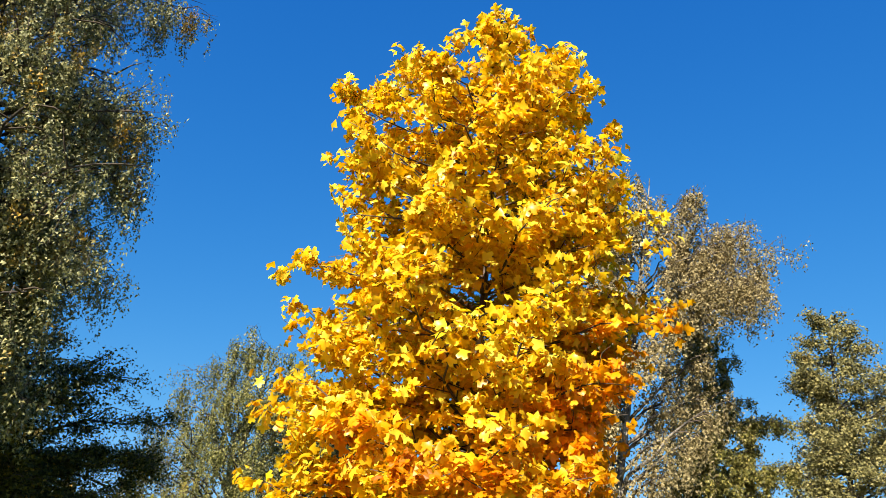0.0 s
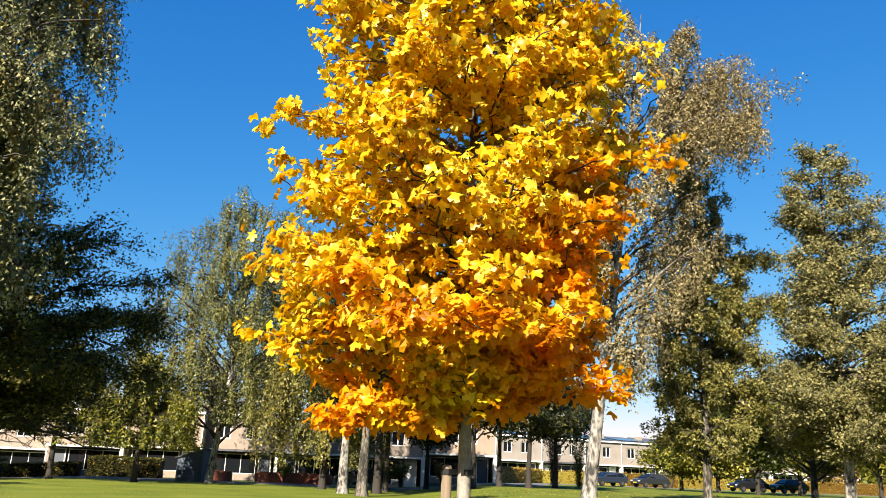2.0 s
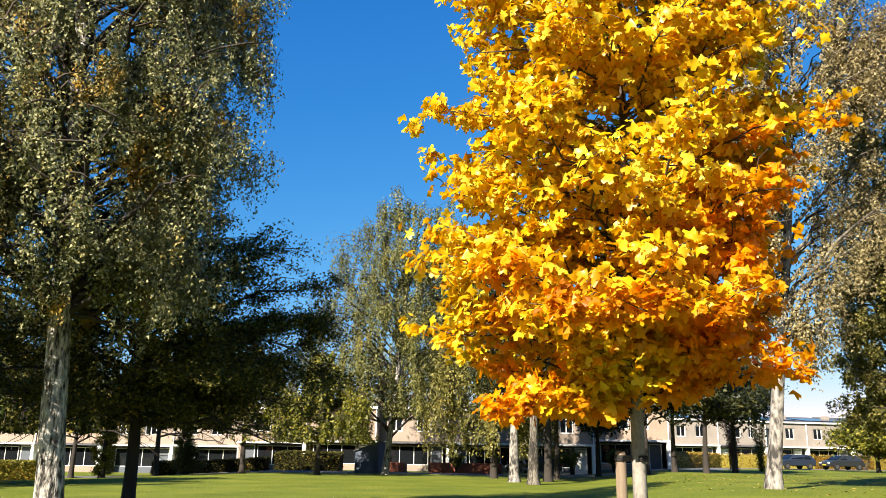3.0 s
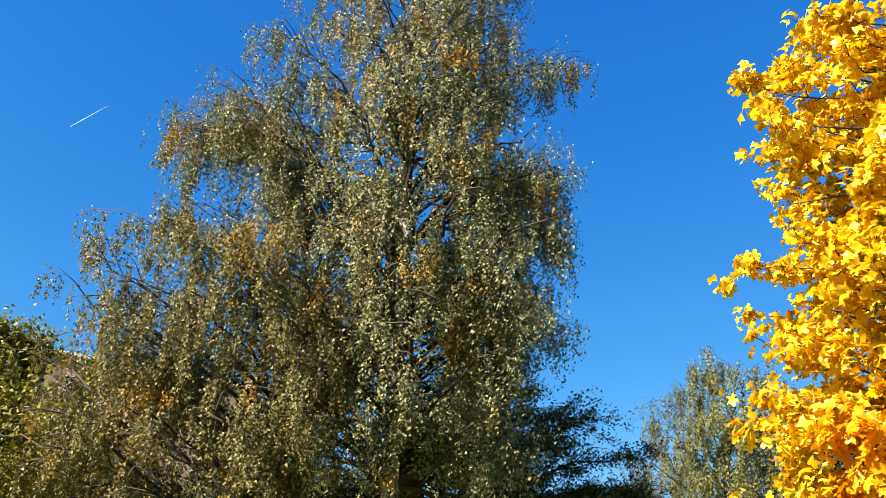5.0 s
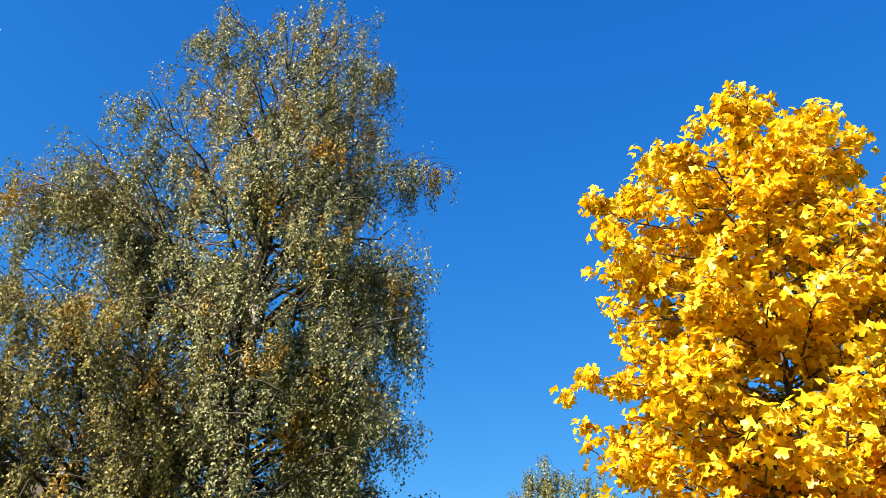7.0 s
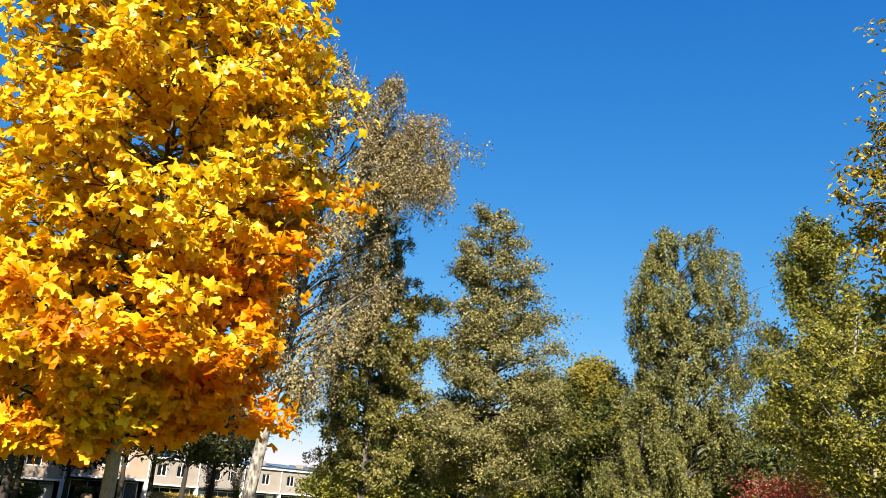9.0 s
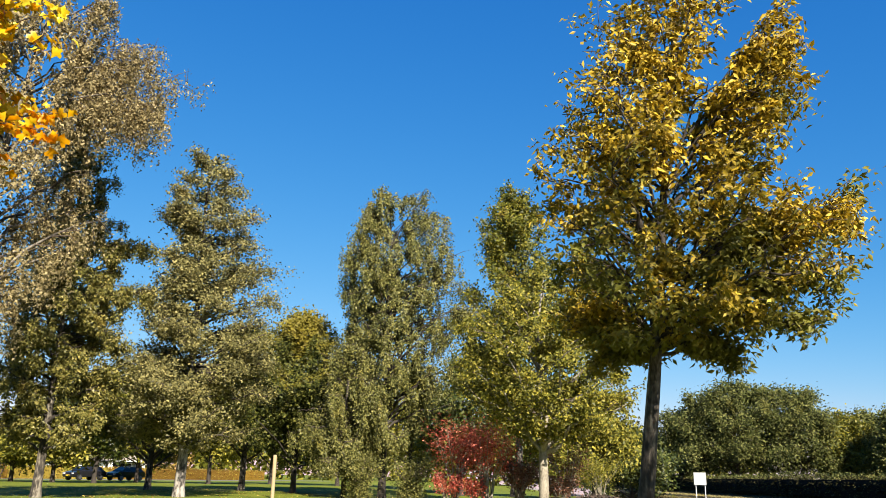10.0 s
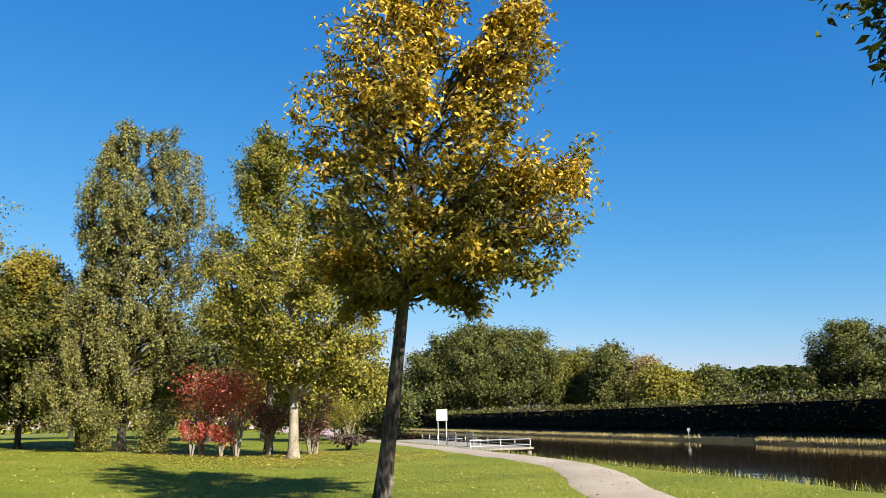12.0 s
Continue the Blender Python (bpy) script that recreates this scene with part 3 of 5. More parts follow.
def water_sheet():
    me = mesh_of("water", [(*on_bank(a, s), -0.75) for a, s in ((-200, -0.2), (900, -0.2), (900, 25.5), (-200, 25.5))], [(3, 2, 1, 0)], WATER)
    return tagged(new("water", me), "still dark brown canal water", "water", kind="structure")


water_sheet()


def ribbon(name, line, width, lift, material, label, category, wobble=0.08):
    """A path laid on the ground along a smoothed line."""
    pts = []
    P = [Vector((*p, 0)) for p in line]
    for i in range(len(P) - 1):
        p0, p1, p2, p3 = P[max(i - 1, 0)], P[i], P[i + 1], P[min(i + 2, len(P) - 1)]
        for u in np.linspace(0, 1, 14, endpoint=False):
            pts.append(0.5 * ((2 * p1) + (p2 - p0) * u + (2 * p0 - 5 * p1 + 4 * p2 - p3) * u * u + (3 * p1 - p0 - 3 * p2 + p3) * u ** 3))
    v, f = [], []
    n = 6
    for i, p in enumerate(pts):
        d = (pts[min(i + 1, len(pts) - 1)] - pts[max(i - 1, 0)]).normalized()
        s = Vector((-d.y, d.x, 0))
        for k in range(n + 1):
            e = (k / n - 0.5) * (width + (wobble * 2 * noise.noise(p * 0.8 + Vector((k, 0, 0))) if k in (0, n) else 0))
            q = p + s * e
            edge = -0.06 if k in (0, n) else 0.0
            v.append((q.x, q.y, lie(q.x, q.y) + lift + edge))
    for i in range(len(pts) - 1):
        for k in range(n):
            b = i * (n + 1) + k
            f.append((b, b + n + 1, b + n + 2, b + 1))
    return tagged(new(name, mesh_of(name, v, f, material, True)), label, category, kind="structure")


ribbon("pavement", [(-3, -9), (5, -2.6), (11, 1.5), (17.05, 4.8), (21.5, 6.75), (25.6, 8.85), (28.8, 11.3), (31.9, 14.1), (37.2, 19.0), (46.5, 27.6), (57, 37.6), (72, 52.5), (95, 75), (140, 118)], 1.75, 0.05, GRAVEL, "pale gravel footpath curving along the canal", "path")

# ---- trees ----
WEEP = [(0, 0), (0.1, 0.75), (0.25, 1.0), (0.5, 1.0), (0.7, 0.78), (0.87, 0.48), (1, 0.12)]
OVAL = [(0, 0), (0.15, 0.7), (0.35, 1.0), (0.6, 1.0), (0.82, 0.72), (1, 0.2)]


def sized(shape, r):
    return [(f, q * r) for f, q in shape]


def leaning(az, right):
    return (right * math.cos(radians(az)), -right * math.sin(radians(az)))


tree("tulip_tree", polar(2.75, 8.0), 9.0, None, 0.072, BARK_YOUNG, TULIP_LEAF,
     "young tulip tree in bright golden yellow autumn leaf on a lawn", seed=3, limbs=160, subs=8, clear=0.21, rise=0.3, leaves=42000, leaf=0.092, shape="tulip",
     lump=0.07, hang=0.3, twig_mat=TWIG, single=True, outward=0.7, inside=0.15, inner=0.12, bend=0.05, flare=0.25, low=1.75, clump=0.8, patchy=0.5, even=0.85, side_on=2.75, level=0.45, fan=4, fan_len=0.32, loose=0.5,
     outline=[(2.2, 0.9, 0.6), (2.6, 1.75, 1.1), (3.0, 1.85, 1.3), (3.7, 1.85, 1.4), (4.6, 1.72, 1.58), (5.3, 1.75, 1.65), (6.2, 1.84, 1.45), (6.9, 1.78, 1.25), (7.6, 1.38, 1.0), (8.2, 0.8, 0.72), (8.6, 0.3, 0.38), (8.9, 0.22, 0.0)],
     reach=[(0.22, -1.15, -0.3, 2.0, 0.012, 3), (0.22, -1.0, -0.6, 1.95, 0.012, 3), (0.22, -0.95, -0.45, 2.05, 0.014, 2), (0.23, -0.6, -0.4, 2.0, 0.014, 2), (0.26, -1.75, -0.28, 2.7, 0.014, 1), (0.27, 1.2, -0.2, 2.5, 0.014, 1), (0.25, 0.3, -0.8, 2.5, 0.014, 2), (0.25, -0.25, -0.9, 2.5, 0.014, 2), (0.26, 0.7, -0.5, 2.5, 0.014, 1), (0.27, 0.1, -1.4, 2.7, 0.014, 2), (0.27, -0.6, -1.4, 2.7, 0.014, 2), (0.27, 0.7, -1.3, 2.75, 0.014, 2), (0.26, -0.3, -1.1, 2.6, 0.014, 2), (0.25, -0.5, -0.9, 2.4, 0.012, 2), (0.25, -0.35, -0.6, 2.3, 0.012, 2),
            (0.5, -1.95, -0.2, 5.15, 0.012, 1), (0.37, -1.85, -0.1, 3.7, 0.012, 1), (0.47, 1.75, 0.0, 4.9, 0.012, 1), (0.24, 1.35, 0.1, 2.35, 0.01, 1)])
tree("weeping_birch", polar(-35.3, 17.0), 19.9, None, 0.25, BARK_OLD_BIRCH, BIRCH_LEAF,
     "tall weeping birch with olive green hanging foliage", seed=5, limbs=120, subs=8, clear=0.2, sides=18, inside=0.25, leaves=262000, leaf=0.068, strand_n=13000, strand=1.25, droop=0.3, rise=0.62, hang=1.0,
     lean=leaning(-35.3, -0.066), twig_mat=BARK_DARK, lump=0.1, inner=0.3, clump=1.1, patchy=1.1, even=0.75, side_on=-35.3, arch=0.16, bend=0.22, fan=6,
     outline=[(3.6, 1.6, 1.4), (5.0, 3.0, 2.5), (7.0, 3.8, 2.7), (9.5, 4.0, 3.0), (11.2, 4.4, 2.7), (12.0, 4.6, 2.0), (13.0, 5.0, 1.5), (14.2, 4.6, 1.5), (15.6, 3.7, 1.6), (17.0, 3.2, 1.3), (18.2, 3.3, 1.3), (19.2, 2.9, 0.5), (19.9, 2.2, -0.4)],
     reach=[(0.64, 3.1, 0.0, 15.3, 0.045, 2), (0.62, 2.8, 0.3, 15.5, 0.035, 2), (0.5, 2.9, -0.4, 11.6, 0.05, 4), (0.47, 3.1, 0.7, 11.0, 0.045, 4), (0.46, 2.5, -1.4, 11.4, 0.04, 3), (0.42, 2.9, -0.6, 9.8, 0.04, 3), (0.4, 2.7, 0.6, 9.0, 0.04, 3), (0.34, 3.0, 0.0, 7.8, 0.035, 3), (0.26, 1.6, -1.4, 5.6, 0.03, 4), (0.3, 2.2, -0.6, 6.6, 0.035, 4), (0.24, 1.6, -1.0, 4.4, 0.02, 3), (0.26, 2.3, -0.8, 4.8, 0.025, 4), (0.26, 1.4, 0.8, 5.2, 0.025, 3), (0.4, 1.4, -2.2, 8.6, 0.03, 3), (0.36, 0.9, -1.6, 8.0, 0.03, 4), (0.4, 0.8, -1.2, 9.4, 0.03, 4), (0.38, 1.0, 0.8, 8.6, 0.03, 4), (0.46, -1.3, -2.2, 10.0, 0.03, 3), (0.52, 1.2, -2.1, 11.2, 0.03, 3), (0.58, -1.1, -2.0, 12.6, 0.03, 3), (0.64, 0.7, -1.8, 14.0, 0.03, 3), (0.7, -0.8, -1.6, 15.4, 0.025, 3), (0.32, 2.4, -1.6, 7.6, 0.03, 4),
            (0.46, -5.9, 0.2, 12.1, 0.08, 5), (0.5, -5.1, 0.8, 13.6, 0.07, 4), (0.44, -5.6, -0.8, 11.8, 0.06, 4), (0.56, -4.4, -0.4, 15.0, 0.05, 3), (0.66, -3.6, 0.2, 17.0, 0.045, 2), (0.74, -3.6, 0.0, 18.3, 0.04, 2), (0.82, -3.0, 0.2, 19.6, 0.035, 2), (0.86, -1.7, 0.0, 19.9, 0.03, 2), (0.84, -0.2, -0.2, 19.6, 0.03, 2), (0.78, 0.9, 0.2, 19.2, 0.035, 3), (0.72, 1.5, -0.3, 18.2, 0.035, 3), (0.66, 1.6, 0.3, 16.2, 0.035, 3)])
tree("birch", polar(-45.3, 18.0), 10.3, None, 0.17, BARK_DARK, RUSTY_BIRCH_LEAF, "bushy birch with rusty olive foliage and a dark leaning trunk", seed=6, limbs=100, subs=9, fan=6, clear=0.2, inside=0.25, leaves=165000, leaf=0.066,
     strand_n=5400, strand=1.0, droop=0.2, rise=0.6, hang=1.0, lean=leaning(-46, 0.06), twig_mat=BARK_DARK, side_on=-46.3, lump=0.12, even=0.75, clump=1.2,
     outline=[(2.9, 4.0, 0.7), (4.5, 5.0, 1.2), (6.4, 4.9, 2.0), (7.6, 4.4, 2.6), (8.6, 3.9, 2.8), (9.6, 3.2, 1.8), (10.3, 2.4, -0.6)])
tree("hawthorn_tree", polar(-30.9, 21.0), 8.4, [(0, 0), (0.2, 3.4), (0.5, 4.0), (0.8, 2.6), (1, 0.7)], 0.17, BARK_DARK, HAWTHORN_LEAF, "dark spreading hawthorn with bare spiky twigs", seed=9, limbs=72, subs=9, clear=0.24, rise=0.32,
     leaves=116000, leaf=0.078, loose=1.2, inside=0.4, droop=0.34, twig_mat=BARK_DARK, low=2.05, side_on=-31.1, lump=0.3, clump=1.6, inner=0.15, level=0.3, bare=0.3, fan_len=0.55,
     reach=[(0.4, 4.2, 0.0, 5.9, 0.06, 2), (0.42, 2.9, -0.8, 6.6, 0.05, 2), (0.45, 2.6, 0.3, 7.2, 0.04, 2), (0.35, 4.3, -0.6, 4.6, 0.06, 3), (0.3, 4.4, 0.6, 3.6, 0.05, 3), (0.36, 3.6, 1.2, 5.2, 0.05, 2), (0.3, 3.2, -1.6, 3.2, 0.05, 3), (0.27, 2.6, 0.4, 2.7, 0.05, 3), (0.27, -2.2, -0.6, 2.7, 0.05, 3), (0.27, 0.4, -1.8, 2.8, 0.05, 3)])
tree("field_maple", polar(-62.8, 22.0), 7.2, sized(OVAL, 4.6), 0.16, BARK_DARK, YELLOW_GREEN_LEAF, "rounded yellow green field maple at the edge of the lawn", seed=10, limbs=45, leaves=44000, leaf=0.11, loose=1.5, clear=0.12, subs=8)
tree("weeping_birch", polar(-14.4, 62.0), 21.5, None, 0.27, BARK_OLD_BIRCH, OLIVE_BIRCH_LEAF, "broad weeping birch with long olive curtains", seed=21, lean=leaning(-14.4, 0.1), limbs=84, subs=6, clear=0.12, leaves=98000, leaf=0.15, low=4.1,
     strand_n=3400, strand=3.2, droop=0.3, inside=0.4, rise=0.55, hang=1.0, twig_mat=BARK_DARK, side_on=-14.4, lump=0.1, even=0.8, clump=0.8,
     outline=[(5.0, 5.2, 5.4), (8.0, 6.6, 6.6), (12.3, 6.3, 7.1), (16.3, 4.9, 7.0), (19.0, 3.3, 6.6), (21.0, 0.8, 6.4), (21.9, -0.8, 5.8)])
tree("weeping_birch", polar(-6.9, 57.5), 18.8, sized(WEEP, 5.0), 0.24, BARK_DARK, DUSKY_BIRCH_LEAF, "weeping birch with dusky hanging twigs near the houses", seed=22, limbs=60, subs=6, clear=0.16, leaves=44000, leaf=0.18, low=1.4,
     strand_n=2300, strand=4.6, droop=0.35, rise=0.5, hang=1.0, twig_mat=BARK_DARK)
# the grey and dark barks stand in for partial shade on these birch trunks
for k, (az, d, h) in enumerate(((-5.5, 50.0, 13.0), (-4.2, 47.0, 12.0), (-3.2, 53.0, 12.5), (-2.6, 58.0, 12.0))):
    tree("birch", polar(az, d), h, sized(OVAL, 3.0), (0.32, 0.32, 0.28, 0.2)[k], (BARK_BIRCH, BARK_GREY, BARK_DARK, BARK_DARK)[k], NEAR_BLACK_LEAF, "slender birch with a dark crown in a small clump", seed=30 + k, limbs=26, loose=1.4, leaves=10000, leaf=0.2, clear=0.34, group="birch clump")
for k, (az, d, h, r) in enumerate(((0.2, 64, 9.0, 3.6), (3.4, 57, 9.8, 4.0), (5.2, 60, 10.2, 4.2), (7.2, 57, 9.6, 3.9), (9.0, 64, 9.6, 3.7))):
    tree("park_maple", polar(az, d), h, sized(OVAL, r), 0.2, BARK_DARK, NEAR_BLACK_LEAF, "dark leaved park maple with a forked black trunk", seed=40 + k, limbs=36, loose=1.6, leaves=16000, leaf=0.22, clear=0.3, rise=0.5, low=2.3, group="dark maples by the houses")
tree("weeping_birch", polar(11.2, 30.0), 20.0, None, 0.25, BARK_BIRCH, PALE_BIRCH_LEAF, "tall birch with a thin pale straw coloured crown", seed=24, limbs=60, subs=7, clear=0.24,
     leaves=79000, leaf=0.105, strand_n=5600, strand=1.9, droop=0.3, rise=0.6, hang=1.0, lean=leaning(11, 0.12), twig_mat=BARK_GREY, lump=0.15, side_on=11.2, arch=0.16, even=0.7, clump=0.5,
     outline=[(5.0, 0.5, 2.4), (8.0, 0.5, 4.2), (11.0, 0.0, 5.0), (13.0, -0.5, 5.2), (15.5, -0.6, 5.0), (17.0, -0.8, 4.4), (18.5, -1.2, 3.8), (20.0, -1.8, 2.6)],
     reach=[(0.7, 6.6, 0.0, 15.9, 0.05, 3), (0.66, 6.3, 0.8, 15.0, 0.05, 3), (0.62, 6.0, -0.7, 14.2, 0.04, 3), (0.76, 5.6, 0.2, 17.0, 0.04, 3), (0.84, 4.2, 0.0, 18.5, 0.04, 2)])
tree("birch", polar(18.9, 35.0), 15.8, None, 0.17, BARK_GREY, DUSKY_BIRCH_LEAF, "narrow birch with dense dark olive tiers", seed=25, limbs=100, subs=7, clear=0.1,
     leaves=82000, leaf=0.115, strand_n=5000, strand=0.8, droop=0.15, rise=0.3, hang=0.8, lump=0.2, side_on=18.9, level=0.4, even=0.7, clump=1.4, twig_mat=BARK_DARK,
     outline=[(2.0, 1.8, 1.6), (3.5, 2.2, 2.4), (5.0, 2.2, 2.5), (6.6, 1.9, 2.7), (7.3, 1.6, 2.0), (8.2, 1.5, 2.6), (9.4, 1.5, 1.6), (10.4, 1.6, 2.2), (11.4, 1.5, 1.3), (13.0, 1.4, 1.5), (14.2, 1.1, 1.0), (15.8, 0.2, 0.3)],
     reach=[(0.6, 2.9, 0.0, 10.2, 0.03, 2), (0.48, 3.2, 0.3, 8.2, 0.03, 2)])
tree("alder_tree", polar(27.3, 37.0), 15.7, None, 0.22, BARK_BIRCH, SILVER_ALDER_LEAF, "tiered silvery olive tree with a pale trunk", seed=26, limbs=90, subs=7, clear=0.12,
     leaves=86000, leaf=0.115, droop=0.1, rise=0.3, hang=0.5, lump=0.1, even=0.8, twig_mat=BARK_DARK, side_on=27.3, level=0.35, clump=1.2, patchy=1.1, arch=0.08, loose=1.4, fan_len=0.6,
     outline=[(2.6, 2.4, 2.2), (4.6, 3.0, 3.4), (6.7, 2.5, 3.6), (7.4, 2.2, 2.8), (8.4, 2.5, 3.7), (9.2, 2.0, 2.6), (10.4, 2.3, 3.5), (11.1, 1.9, 1.6), (12.2, 2.4, 2.6), (12.9, 1.7, 1.3), (13.9, 1.7, 2.1), (14.6, 1.2, 0.9), (15.7, 1.1, 0.6)])
tree("field_maple", polar(25.3, 52.0), 7.4, sized(OVAL, 4.3), 0.2, BARK_GREY, OLIVE_LEAF, "low spreading olive green maple on the lawn", seed=27, limbs=44, loose=1.4, leaves=26000, leaf=0.18, clear=0.16, twig_mat=TWIG)
tree("field_maple", polar(31.2, 54.0), 10.0, sized(OVAL, 4.4), 0.2, BARK_GREY, OLIVE_LEAF, "round olive maple turning orange at its top", seed=28, limbs=44, loose=1.4, leaves=26000, leaf=0.18, clear=0.16, twig_mat=TWIG)
tree("hornbeam_tree", polar(34.6, 50.0), 10.5, sized(OVAL, 4.1), 0.17, BARK_DARK, HORNBEAM_LEAF, "dense oval hornbeam with deep green leaves and a golden top", seed=29, limbs=70, loose=1.7, leaves=44000, leaf=0.17, clear=0.12, low=1.6, lump=0.12, even=0.8, clump=0.7)
tree("birch", polar(40.6, 46.0), 18.2, None, 0.22, BARK_DARK, OLIVE_BIRCH_LEAF, "bushy weeping birch with foliage down to the grass", seed=31, limbs=90, subs=7, clear=0.14,
     leaves=95000, leaf=0.125, strand_n=5000, strand=1.2, droop=0.25, rise=0.55, hang=1.0, even=0.8, lump=0.12, clump=1.1, patchy=1.3, side_on=40.6, twig_mat=BARK_DARK,
     outline=[(5.2, 2.4, 3.2), (8.0, 2.5, 4.0), (10.4, 2.4, 4.5), (13.2, 2.8, 4.5), (15.6, 2.6, 3.7), (17.2, 1.8, 2.6), (18.2, 0.9, 1.4)],
     reach=[(0.2, -2.0, -1.5, 3.6, 0.05, 3), (0.18, 0.8, -2.2, 3.2, 0.05, 3), (0.2, -3.3, -0.5, 4.4, 0.05, 3), (0.8, 2.0, 0.0, 18.2, 0.04, 2)])
tree("weeping_birch", polar(38.0, 45.0), 9.6, sized(OVAL, 2.1), 0.14, BARK_DARK, OLIVE_BIRCH_LEAF, "small weeping birch trailing to the grass", seed=34, limbs=44, subs=6, clear=0.12, low=0.9, leaves=40000, leaf=0.11, strand_n=1900, strand=2.0, droop=0.3, rise=0.5, hang=1.0)
tree("poplar_tree", polar(50.0, 47.0), 18.8, sized(OVAL, 3.4), 0.22, BARK_GREY, OLIVE_LEAF, "tall olive green poplar behind a plane tree", seed=32, limbs=60, subs=6, leaves=44000, leaf=0.17, clear=0.2, rise=0.8, loose=1.4, twig_mat=BARK_DARK)
tree("plane_tree", polar(51.7, 38.5), 11.6, None, 0.25, BARK_PLANE, YELLOW_GREEN_LEAF, "plane tree with a pale mottled trunk and yellow green crown", seed=33, limbs=38, subs=7, clear=0.24, rise=0.9,
     leaves=36000, leaf=0.145, loose=1.2, bend=0.2, droop=0.1, side_on=51.9, even=0.8, lump=0.15, arch=0.08, clump=2.0,
     reach=[(0.3, -1.8, -0.4, 8.2, 0.12, 2), (0.3, 1.5, -0.3, 8.6, 0.13, 2), (0.36, -2.6, 0.5, 6.8, 0.08, 2), (0.34, 3.6, 0.2, 5.0, 0.07, 3)],
     outline=[(3.4, 0.3, 2.8), (4.8, 1.8, 4.6), (5.8, 4.0, 4.6), (7.0, 4.5, 4.4), (8.5, 4.2, 3.6), (10.2, 3.6, 2.6), (11.6, 2.4, 0.6)])
tree("cherry_tree", polar(57.9, 15.0), 11.6, None, 0.16, BARK_GREY, ASH_LEAF, "broadleaved tree with golden and green leaves beside the path", seed=14, limbs=64, subs=10, clear=0.33, rise=0.85,
     leaves=48000, leaf=0.126, shape="narrow", lean=leaning(57.9, 0.125), bend=0.1, inner=0.22, hang=0.6, flare=0.25, twig_mat=BARK_DARK, droop=0.2, low=2.9, even=0.8, lump=0.15, clump=1.9, patchy=0.9, outward=0.7, inside=0.3, side_on=57.9, loose=0.6, fan_len=0.42,
     outline=[(3.5, 0.5, 1.7), (4.2, 1.0, 3.2), (5.1, 1.3, 3.9), (6.3, 1.5, 4.0), (6.8, 1.5, 3.6), (7.3, 1.5, 2.6), (8.0, 1.4, 2.9), (9.2, 0.9, 3.2), (10.2, 0.3, 3.1), (11.0, -0.4, 2.6), (11.6, -0.7, 1.8)],
     reach=[(0.35, 0.2, 0.3, 8.4, 0.075, 3), (0.6, 0.6, -0.8, 9.6, 0.03, 3), (0.65, 1.5, -0.8, 10.6, 0.03, 3), (0.55, 0.9, -0.9, 8.6, 0.03, 3), (0.7, 1.2, -0.6, 11.3, 0.025, 3), (0.36, 2.9, -0.3, 4.1, 0.045, 4), (0.35, 1.8, 0.2, 3.6, 0.035, 3), (0.4, 3.5, 0.2, 4.9, 0.05, 4), (0.44, 3.7, -0.2, 6.1, 0.05, 4), (0.35, -1.0, -0.3, 4.3, 0.04, 3), (0.34, -0.6, 0.6, 3.7, 0.035, 2), (0.45, 3.7, 0.3, 6.5, 0.04, 3), (0.6, 3.2, 0.0, 9.6, 0.04, 3), (0.62, 3.0, -0.3, 10.4, 0.035, 3), (0.55, 3.2, 0.2, 8.7, 0.035, 3)])
tree("cherry_tree", polar(107.5, 8.2), 13.5, [(0, 0), (0.35, 0.8), (0.45, 1.2), (0.5, 1.7), (0.7, 2.2), (0.9, 1.6), (1, 0.5)], 0.15, BARK_GREY, DARK_LEAF, "broadleaved tree whose twigs hang over the canal path", seed=12, limbs=44, subs=7, clear=0.4, rise=0.4,
     leaves=14000, leaf=0.11, shape="narrow", fan_len=0.3, inner=0.3, hang=0.5, even=1.0, lump=0.05, clump=0.6, side_on=107.5, reach=[(0.31, -1.4, -1.5, 4.75, 0.03, 4), (0.3, -1.35, -1.4, 4.2, 0.03, 4), (0.33, -1.2, -1.1, 4.9, 0.03, 3)])
tree("ivy_tree", polar(-32.7, 60.0), 6.0, [(0, 0.5), (0.3, 0.75), (0.7, 0.8), (1, 0.4)], 0.22, BARK_DARK, YELLOW_GREEN_LEAF, "old trunk wrapped in yellow green ivy before the houses", seed=51, limbs=40, leaves=9000, leaf=0.11, clear=0.02, rise=0.2)
tree("yew_tree", polar(-27.6, 62.5), 3.4, [(0, 0.9), (0.2, 1.1), (0.6, 0.7), (1, 0.1)], 0.1, BARK_DARK, DARK_LEAF, "small dark conifer in a front garden", seed=52, limbs=50, leaves=9000, leaf=0.1, clear=0.03, rise=0.1)
# the dim row of trees along the far edge of the lawn
for k, (az, d, h, r) in enumerate(((17.3, 82, 5.6, 3.4), (19.6, 80, 6.5, 3.4), (22.0, 78, 9.0, 4.0), (24.5, 88, 8.0, 4.0), (29.0, 82, 9.0, 4.4), (33.0, 90, 9.5, 4.2), (37.5, 84, 11.0, 4.6), (42.5, 80, 11.0, 4.4), (46.0, 72, 11.0, 4.4), (49.5, 78, 10.0, 4.2), (55.0, 70, 8.0, 4.0), (57.5, 86, 8.5, 4.2))):
    tree("park_maple", polar(az, d), h, sized(OVAL, r), 0.2, BARK_DARK, (OLIVE_LEAF, YELLOW_GREEN_LEAF, DARK_LEAF)[k % 3], "leafy park maple at the far edge of the lawn", seed=60 + k, limbs=26, subs=4, fan=4, loose=1.7, leaves=10000, leaf=0.3, clear=0.16, group="trees at the lawn's edge")
